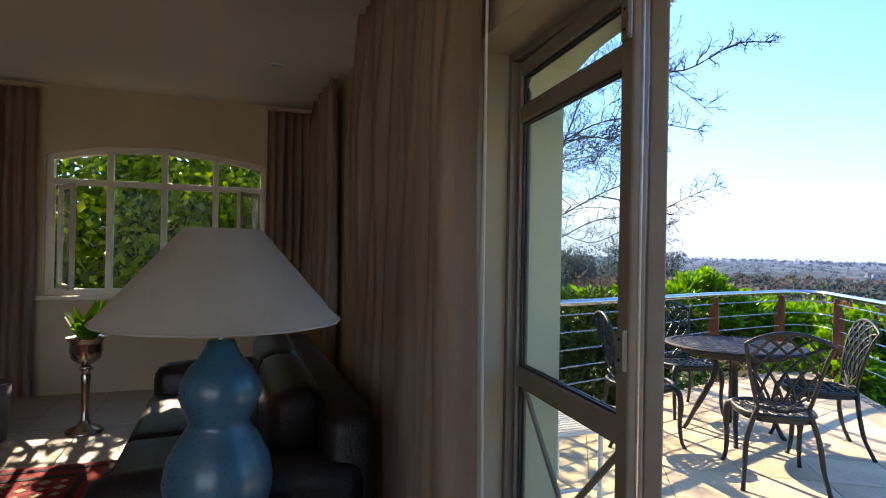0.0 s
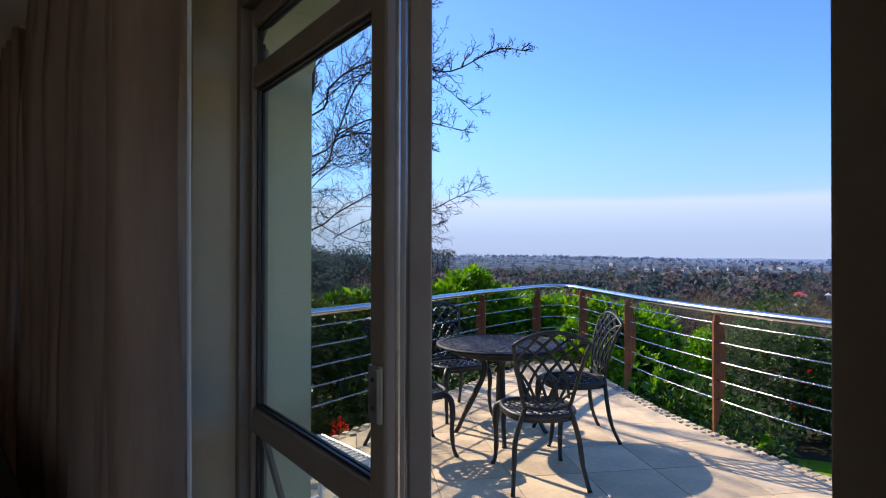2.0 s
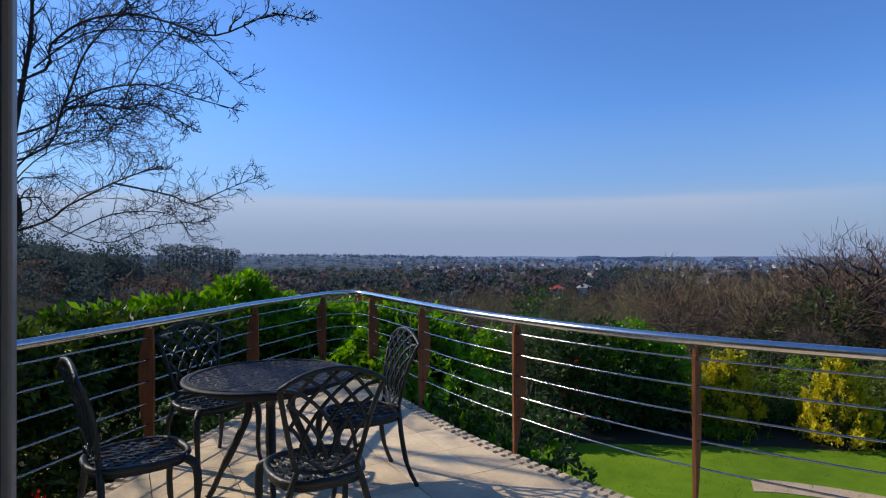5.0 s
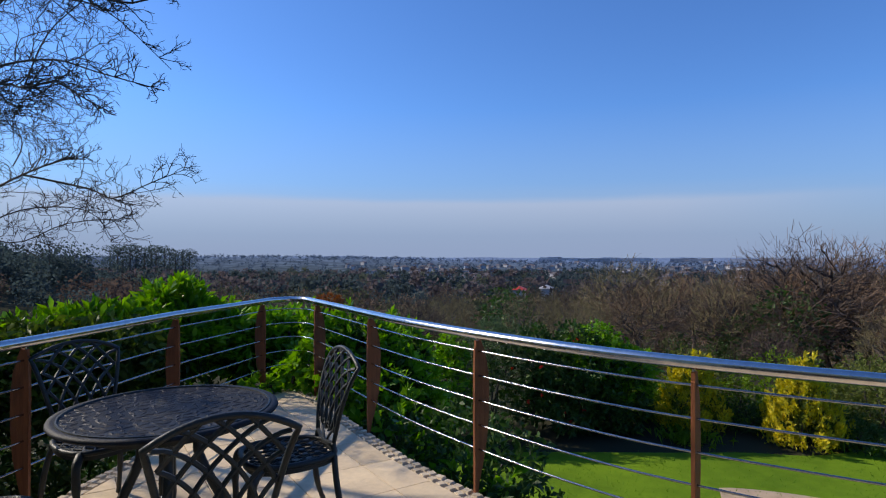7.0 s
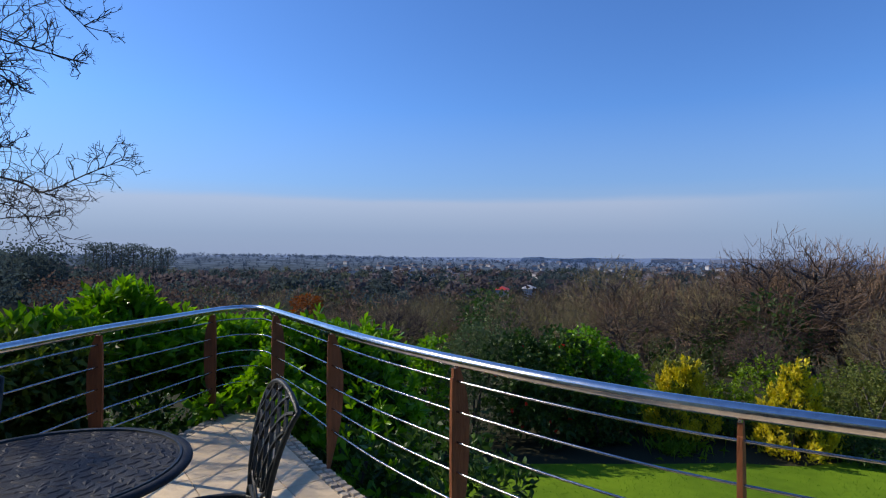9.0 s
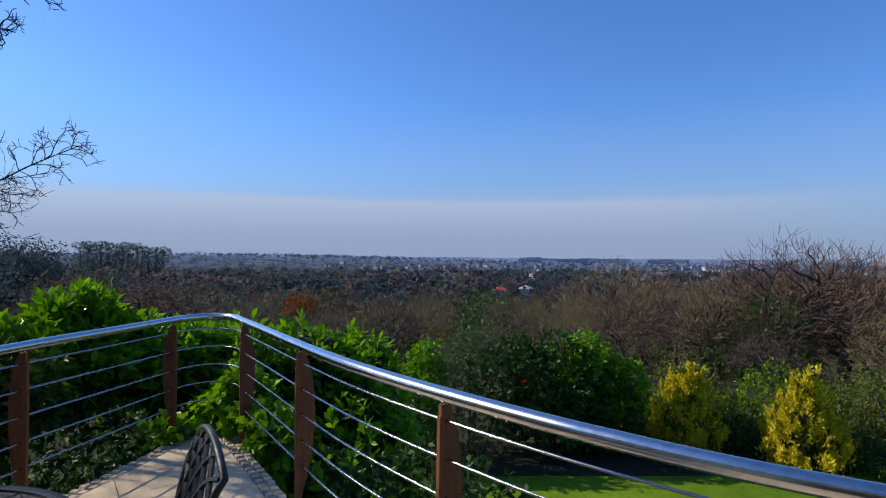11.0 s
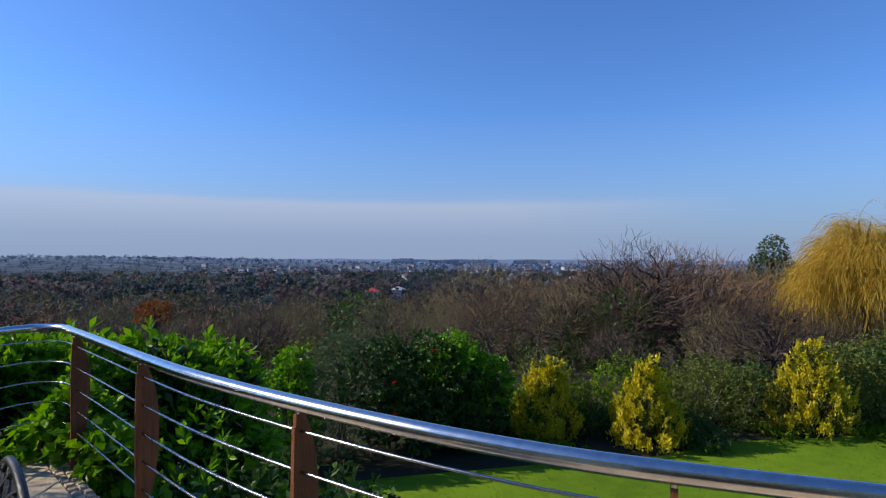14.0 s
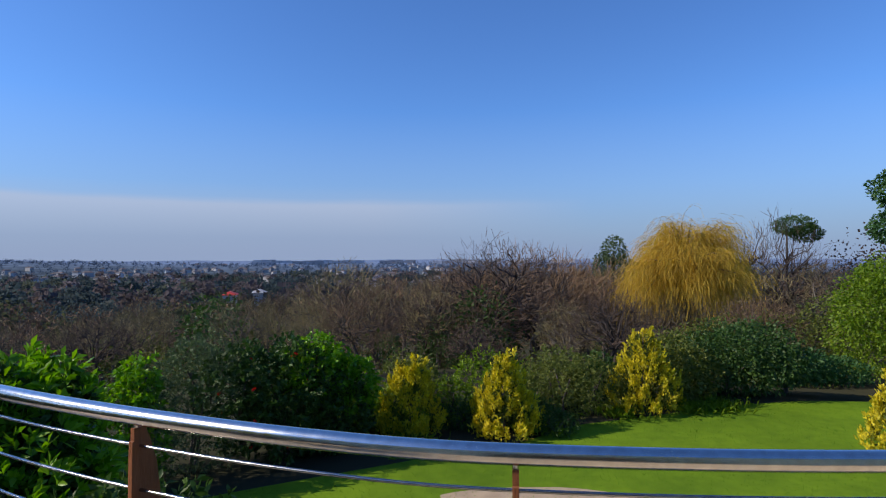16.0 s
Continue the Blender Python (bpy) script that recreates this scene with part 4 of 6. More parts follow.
verts, faces = [], []
NR, NT = 70, 160
radii = [0.0] + [1.5 * (4800 / 1.5) ** (k / (NR - 1)) for k in range(NR)]
for r in radii:
    for k in range(NT):
        t = k * math.tau / NT
        x, y = C0.x + r * math.sin(t), C0.y + r * math.cos(t)
        verts.append((x, y, ground_z(x, y)))
for i in range(len(radii) - 1):
    for k in range(NT):
        j = (k + 1) % NT
        faces.append((i * NT + k, (i + 1) * NT + k, (i + 1) * NT + j, i * NT + j))
gm = bpy.data.meshes.new("ground")
gm.from_pydata(verts, [], [tuple(reversed(f)) for f in faces])
for f in gm.polygons:
    f.use_smooth = True
M_ground = bpy.data.materials.new("ground_cover_hazed_far")
M_ground.use_nodes = True
gn, gl_ = M_ground.node_tree.nodes, M_ground.node_tree.links
gp = gn["Principled BSDF"]
gp.inputs["Roughness"].default_value = 1.0
gp.inputs["Specular IOR Level"].default_value = 0.0
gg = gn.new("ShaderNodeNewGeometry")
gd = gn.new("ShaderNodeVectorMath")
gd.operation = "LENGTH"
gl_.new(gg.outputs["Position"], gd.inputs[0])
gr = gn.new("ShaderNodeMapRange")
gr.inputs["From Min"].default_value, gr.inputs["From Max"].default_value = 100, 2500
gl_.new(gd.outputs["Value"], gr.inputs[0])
# painted haze: the base colour turns paler and bluer with distance
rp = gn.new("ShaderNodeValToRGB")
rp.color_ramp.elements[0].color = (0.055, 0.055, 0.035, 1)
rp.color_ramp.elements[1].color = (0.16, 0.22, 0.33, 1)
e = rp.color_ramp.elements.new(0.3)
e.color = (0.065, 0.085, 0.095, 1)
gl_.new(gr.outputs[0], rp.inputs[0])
nz = gn.new("ShaderNodeTexNoise")
nz.inputs["Scale"].default_value, nz.inputs["Detail"].default_value = 0.03, 10
gl_.new(gg.outputs["Position"], nz.inputs[0])
hv, nr_ = gn.new("ShaderNodeHueSaturation"), gn.new("ShaderNodeMapRange")
nr_.inputs["From Min"].default_value, nr_.inputs["From Max"].default_value, nr_.inputs["To Min"].default_value, nr_.inputs["To Max"].default_value = 0.3, 0.7, 0.5, 1.5
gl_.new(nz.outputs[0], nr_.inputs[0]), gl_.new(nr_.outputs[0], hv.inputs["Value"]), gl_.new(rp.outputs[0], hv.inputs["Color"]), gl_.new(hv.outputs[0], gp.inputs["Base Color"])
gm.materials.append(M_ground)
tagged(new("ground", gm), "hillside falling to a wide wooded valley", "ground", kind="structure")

# lawn: its edge follows the shrubs
LAWN = [(8.2, 14.6), (10.3, 13.9), (11.4, 12.95), (12.7, 11.95), (14.0, 10.75), (15.4, 9.4), (16.6, 8.3), (17.5, 7.2), (18.9, 6.4), (19.8, 5.75), (21.0, 4.3), (23.2, 1.7), (24.9, -1.4), (25.0, -6), (20, -14), (8.0, -12), (5.5, 0.0), (6.0, 9.5)]
lawn_line = [p.to_2d() for p in spline([(x, y, 0) for x, y in LAWN + LAWN[:1]], 6)]
thing("lawn", prism(bmesh.new(), [tuple(p) for p in lawn_line], LAWN_Z - 0.05, LAWN_Z + 0.02), M_lawn, label="mown green lawn below the terrace", category="lawn", kind="structure")
pth = [p.to_2d() for p in spline([(14.1, 7.85, 0), (14.45, 7.45, 0), (14.95, 6.5, 0), (15.3, 5.2, 0), (15.0, 3.6, 0), (13.2, 2.0, 0)], 6)]
thing("garden_path", prism(bmesh.new(), [tuple(p) for p in pth] + [tuple(p + (Vector((10.5, 6.0)) - p).normalized() * 0.65) for p in reversed(pth)], LAWN_Z, LAWN_Z + 0.035), M_path, label="curved pale gravel path in the lawn", category="path", kind="structure")


# ---- plants ----
def leaf_mesh(name, base, direction, length, width, mat, droop=0.15, fold=0.25):
    """Folded leaves as one mesh: arrays of places, directions, lengths and widths."""
    n = len(base)
    d = direction / np.linalg.norm(direction, axis=1, keepdims=True)
    r = np.random.normal(size=(n, 3))
    s = np.cross(d, r)
    s /= np.linalg.norm(s, axis=1, keepdims=True) + 1e-9
    u = np.cross(s, d)
    L, W = length[:, None], width[:, None]
    mid = base + d * L * 0.5
    v = np.stack([base, mid + s * W + u * W * fold, base + d * L - np.array([0, 0, 1]) * L * droop, mid - s * W + u * W * fold], 1).reshape(-1, 3)
    me = bpy.data.meshes.new(name)
    i = np.arange(n)[:, None] * 4
    tri = np.concatenate([i + np.array([0, 1, 2]), i + np.array([0, 2, 3])], 1).reshape(-1)
    me.vertices.add(len(v))
    me.vertices.foreach_set("co", v.astype(np.float32).ravel())
    me.loops.add(len(tri))
    me.loops.foreach_set("vertex_index", tri.astype(np.int32))
    me.polygons.add(len(tri) // 3)
    me.polygons.foreach_set("loop_start", np.arange(0, len(tri), 3, dtype=np.int32))
    me.update(calc_edges=True)
    me.materials.append(mat)
    return me


def on_blobs(blobs, n, fill=0.35):
    """Random places on and in lumpy ellipsoids, with the way out from the middle."""
    w_ = np.array([b[3] * b[4] + b[4] * b[5] + b[3] * b[5] for b in blobs])
    pick = np.random.choice(len(blobs), n, p=w_ / w_.sum())
    b = np.array(blobs)[pick]
    d = np.random.normal(size=(n, 3))
    d /= np.linalg.norm(d, axis=1, keepdims=True)
    rad = np.where(np.random.rand(n) < fill, np.random.uniform(0.45, 0.95, n), np.random.uniform(0.9, 1.1, n))
    lump = 1 + 0.16 * np.sin(d[:, 0] * 7 + pick) * np.cos(d[:, 1] * 6 + d[:, 2] * 5 + pick * 2)
    return b[:, :3] + d * b[:, 3:] * (rad * lump)[:, None], d


def bush_parts(parent, blobs, twigs, per, length, width, mat, up=0.5, spread=0.9, fill=0.35, base=None):
    p, d = on_blobs(blobs, twigs, fill)
    tw = d + np.array([0, 0, up]) + 0.35 * np.random.normal(size=d.shape)
    tw /= np.linalg.norm(tw, axis=1, keepdims=True)
    P = np.repeat(p, per, 0) + np.repeat(tw, per, 0) * np.random.uniform(-0.5, 0.6, (twigs * per, 1)) * length
    D = np.repeat(tw, per, 0) + spread * np.random.normal(size=(twigs * per, 3))
    L = length * np.random.uniform(0.7, 1.2, twigs * per)
    o = new("foliage", leaf_mesh("foliage", P, D, L, L * (width / length) * np.random.uniform(0.8, 1.2, twigs * per), mat))
    o.parent = parent
    rnd = random.Random(int(twigs))
    for b in blobs:
        x, y, z = base or (b[0], b[1], b[2] - b[5])
        for _ in range(3):
            e_ = Vector((b[0] + rnd.uniform(-0.5, 0.5) * b[3], b[1] + rnd.uniform(-0.5, 0.5) * b[4], b[2] + rnd.uniform(0, 0.5) * b[5]))
            s_ = Vector((x + rnd.uniform(-0.1, 0.1), y + rnd.uniform(-0.1, 0.1), z))
            part("stem", tubed(spline([s_, s_.lerp(e_, 0.5) + Vector((rnd.uniform(-0.1, 0.1) * b[3], rnd.uniform(-0.1, 0.1) * b[4], 0)), e_], 3), [0.02 + 0.012 * b[5] * (1 - k / 6) for k in range(7)], 5), M_bark, parent)
    return o


def bush(name, at, blobs, twigs, per, length, width, mat, label, category="shrub", group="", up=0.5, spread=0.9, fill=0.35, stem=None):
    o = empty(name, Matrix.Translation(at), label, category, group)
    bush_parts(o, blobs, twigs, per, length, width, mat, up, spread, fill, stem)
    return o


def branch_mesh(name, mats, seed, height, spread, levels, radius, start=0.25, count=(7, 6, 5, 4), rise=0.5, wander=0.22, droop=0.0, mat_split=2, taper=0.35, limbs=None, thick=1.0, fine=0.004, slim=1.0, bushy=2):
    """A bare tree: a tapered trunk, limbs that fork, and fine twigs; trunk and twigs as two meshes."""
    rnd = random.Random(seed)
    vs, fs = [[], []], [[], []]

    def add(pts, r0, r1, sides, which):
        V, F = vs[which], fs[which]
        x = None
        base_i = len(V)
        for i, p in enumerate(pts):
            d = (pts[min(i + 1, len(pts) - 1)] - pts[max(i - 1, 0)]).normalized()
            x = d.orthogonal().normalized() if x is None else (x - d * x.dot(d)).normalized()
            y = d.cross(x)
            r = r0 + (r1 - r0) * i / (len(pts) - 1)
            for k in range(sides):
                V.append(p + r * (math.cos(k * math.tau / sides) * x + math.sin(k * math.tau / sides) * y))
        for i in range(len(pts) - 1):
            for k in range(sides):
                a, b = base_i + i * sides + k, base_i + i * sides + (k + 1) % sides
                F.append((a, b, b + sides, a + sides))

    def ribbon(pts, r0, r1, which):
        V, F = vs[which], fs[which]
        side = Vector((rnd.gauss(0, 1), rnd.gauss(0, 1), rnd.gauss(0, 1))).cross(pts[-1] - pts[0]).normalized()
        b = len(V)
        for i, p in enumerate(pts):
            r = r0 + (r1 - r0) * i / (len(pts) - 1)
            V.append(p - side * r), V.append(p + side * r)
            if i:
                F.append((b + 2 * i - 2, b + 2 * i - 1, b + 2 * i + 1, b + 2 * i))

    def grow(p, d, length, r, level):
        n = 5 if level < 2 else (4 if level < 3 else 2)
        pts, q, dd = [p], p.copy(), d.copy()
        for _ in range(n):
            dd = (dd + Vector((rnd.gauss(0, wander), rnd.gauss(0, wander), rnd.gauss(0, wander) + 0.06 - droop * level * 0.1))).normalized()
            q = q + dd * length / n
            pts.append(q)
        if level >= 3:
            ribbon(pts, r * thick, r * taper * thick, 1)
        else:
            add(pts, r, r * taper, 6 if level == 0 else (4 if level == 1 else 3), 0 if level < mat_split else 1)
        if level >= levels:
            return
        for k in range(count[level]):
            t = start + (1 - start) * (k + rnd.random()) / count[level] if level == 0 else 0.25 + 0.75 * (k + rnd.random()) / count[level]
            i = min(int(t * n), n - 1)
            base = pts[i].lerp(pts[i + 1], t * n - i)
            along = (pts[i + 1] - pts[i]).normalized()
            side = along.orthogonal().normalized()
            side.rotate(Matrix.Rotation(rnd.uniform(0, math.tau), 3, along))
            nd = (along * rise + side * spread + Vector((0, 0, 0.12))).normalized()
            grow(base, nd, length * rnd.uniform(0.42, 0.68) * (1.15 - 0.5 * t), max(r * (1 - 0.6 * t) * 0.5, fine), level + 1)

    if limbs:
        for pts, r in limbs:
            sp = spline(pts, 4)
            add(sp, r * (slim if r < 0.07 else 0.8), r * 0.25 * slim, 6, 0)
            for k in range(2, len(sp) - 1):
                for _ in range(bushy):
                    along = (sp[k + 1] - sp[k]).normalized()
                    side = along.orthogonal().normalized()
                    side.rotate(Matrix.Rotation(rnd.uniform(0, math.tau), 3, along))
                    grow(sp[k], (along * 0.85 + side * 0.6 + Vector((0, 0, 0.1))).normalized(), rnd.uniform(0.4, 0.95) * (1.25 - 1.08 * k / len(sp)), r * 0.2, 1)
    else:
        grow(Vector((0, 0, 0)), Vector((0, 0, 1)), height, radius, 0)
    out = []
    for w_ in (0, 1):
        me = bpy.data.meshes.new(name)
        me.from_pydata([tuple(v) for v in vs[w_]], [], fs[w_])
        me.materials.append(mats[w_])
        out.append(me)
    return out


def crown_tree(mats, seed, R=2.6, Ht=5.0, counts=(9, 60, 280, 1000, 1300), trunk=0.13, fine=0.0065):
    """A broad bare crown: limbs, branches and twigs that each grow from the nearest older wood towards places in a lumpy dome."""
    rs = np.random.RandomState(seed)
    V, F = ([], []), ([], [])

    def add(pts, r0, r1, sides, which):
        vv, ff = V[which], F[which]
        b = len(vv)
        d = pts[-1] - pts[0]
        x = np.cross(d, rs.normal(size=3))
        x /= np.linalg.norm(x) + 1e-9
        y = np.cross(d / (np.linalg.norm(d) + 1e-9), x)
        n = max(sides, 2)
        for i, p in enumerate(pts):
            r = r0 + (r1 - r0) * i / (len(pts) - 1)
            for k in range(n):
                vv.append(p + r * (math.cos(k * math.tau / n) * x + math.sin(k * math.tau / n) * y))
        for i in range(len(pts) - 1):
            for k in range(n if sides > 2 else 1):
                ff.append((b + i * n + k, b + i * n + (k + 1) % n, b + (i + 1) * n + (k + 1) % n, b + (i + 1) * n + k))

    stem = [np.array((rs.normal() * 0.06 * k, rs.normal() * 0.06 * k, Ht * z)) for k, z in enumerate((0, 0.12, 0.24, 0.38))]
    add(stem, trunk, trunk * 0.6, 6, 0)
    nodes = np.array([stem[1] * 0.3 + stem[2] * 0.7, stem[2], stem[3]])
    mid_z = np.array((0, 0, Ht * 0.5))
    lobes = rs.normal(size=(7, 3))
    lobes /= np.linalg.norm(lobes, axis=1, keepdims=True)
    for level, (n, f0, f1) in enumerate(zip(counts[:4], (0.4, 0.5, 0.5, 0.6), (0.62, 0.82, 0.93, 1.0))):
        r = max(trunk * (0.4, 0.17, 0.07, 0.045)[level], fine)
        grown = []
        for _ in range(n):
            d = rs.normal(size=3)
            d[2] = abs(d[2]) * 1.1 - (0.4 if level else 0.0) * rs.rand()
            d /= np.linalg.norm(d)
            lump = 0.86 + 0.2 * np.max(lobes @ d) ** 6
            goal = mid_z + d * np.array((R, R, Ht * 0.5)) * rs.uniform(f0, f1) * lump
            gap = np.linalg.norm(nodes - goal, axis=1) + 1.3 * np.maximum(nodes[:, 2] - goal[2] + 0.1, 0) + 0.35 * np.linalg.norm((nodes - mid_z * 0.7), axis=1)
            p = nodes[np.argmin(gap)]
            ln = np.linalg.norm(goal - p)
            m1, m2 = p + (goal - p) * 0.36 + rs.normal(size=3) * 0.09 * ln, p + (goal - p) * 0.7 + rs.normal(size=3) * 0.07 * ln + np.array((0, 0, 0.05 * ln))
            pts = [p, m1, m2, goal] if level < 3 else [p, (m1 + m2) * 0.5, goal]
            add(pts, r, r * 0.45, (4, 3, 2, 2)[level], 0 if level < 2 else 1)
            grown += pts[1:]
        nodes = np.concatenate([nodes, np.array(grown)]) if level < 3 else np.array(grown)
    for p in nodes[rs.randint(0, len(nodes), counts[4])]:
        d = (p - mid_z) / R * 0.7 + np.array((0, 0, 0.45)) + rs.normal(size=3) * 0.45
        add([p, p + d / np.linalg.norm(d) * rs.uniform(0.2, 0.5)], fine, fine * 0.6, 2, 1)
    out = []
    for k in (0, 1):
        me = bpy.data.meshes.new("bare_tree")
        me.from_pydata([tuple(v) for v in V[k]], [], F[k])
        me.materials.append(mats[k])
        out.append(me)
    return out


def bare_tree(meshes, m, label, group="bare winter trees on the slope", name="bare_tree"):
    o = empty(name, m, label, "tree", group)
    for nm, me in zip(("trunk", "crown"), meshes):
        c = new(nm, me)
        c.parent = o
    return o


def scaled(x, y, z, s, turn):
    return pose(x, y, z, 0, 0, turn) @ Matrix.Diagonal((s, s, s, 1))


rnd = random.Random(21)
KINDS = [branch_mesh("bare_tree", (M_bark_wood, M_twig_olive), 77, 6.0, 0.85, 3, 0.12, 0.16, (12, 10, 8, 3), 0.6, 0.22, thick=1.2, fine=0.009)]
KINDS += [branch_mesh("bare_tree", (M_bark_wood, (M_twig, M_twig_olive)[k]), 51 + k, 6.0, 0.9, 3, 0.13, 0.16, (10, 8, 6, 2), 0.55, 0.2, thick=2.0, fine=0.016) for k in range(2)]
KINDS += [crown_tree((M_bark_wood, M_twig), 1), crown_tree((M_bark_dark, M_twig_dark), 2, 3.1, 5.0, (12, 90, 420, 1100, 1500), 0.17), crown_tree((M_bark_wood, M_twig_olive), 3, 2.3, 5.0)]
KH = [max(v.co.z for me in k for v in me.vertices) for k in KINDS]
spots = []
for ring, n in ((27, 10), (34, 16), (42, 20), (54, 24), (70, 28)):
    for k in range(n):
        az = 22 + (100 - 22) * (k + rnd.uniform(0.1, 0.9)) / n
        spots.append((ring + rnd.uniform(-4, 4), az))
for r, az in spots:
    x, y = C0.x + r * math.sin(radians(az)), C0.y + r * math.cos(radians(az))
    z = ground_z(x, y)
    # tops stay near the skyline of the valley
    lift = smooth(45, 85, az)
    top = 1.55 - r * (0.056 - 0.048 * lift) + rnd.uniform(-1.9, 0.25)
    k = rnd.choice((3, 3, 3, 4, 5, 5)) if r < 48 else 1 + rnd.randrange(2)
    s = max(0.35, (top - z) / KH[k])
    bare_tree(KINDS[k], scaled(x, y, z - 0.2, s, rnd.uniform(0, 360)), "leafless tree with fine purple-brown twigs" if k in (1, 3, 4) else "leafless tree with pale olive twigs")
# the two tall ones that stand above the skyline
for r, az, top, k in ((34, 75.8, 3.5, 4), (35.5, 79.6, 3.0, 3), (37, 72.5, 1.9, 3), (36, 60.4, 1.75, 5), (38, 64.0, 1.2, 3), (40, 84, 2.3, 3), (42, 88.5, 2.0, 5), (33, 69, 0.4, 4), (41, 101, 1.7, 0)):
    x, y = C0.x + r * math.sin(radians(az)), C0.y + r * math.cos(radians(az))
    z = ground_z(x, y)
    bare_tree(KINDS[k], scaled(x, y, z - 0.2, (top - z) / KH[k], az * 3) @ Matrix.Diagonal((1.2, 1.2, 1, 1)), "tall leafless tree with fine upright twigs")

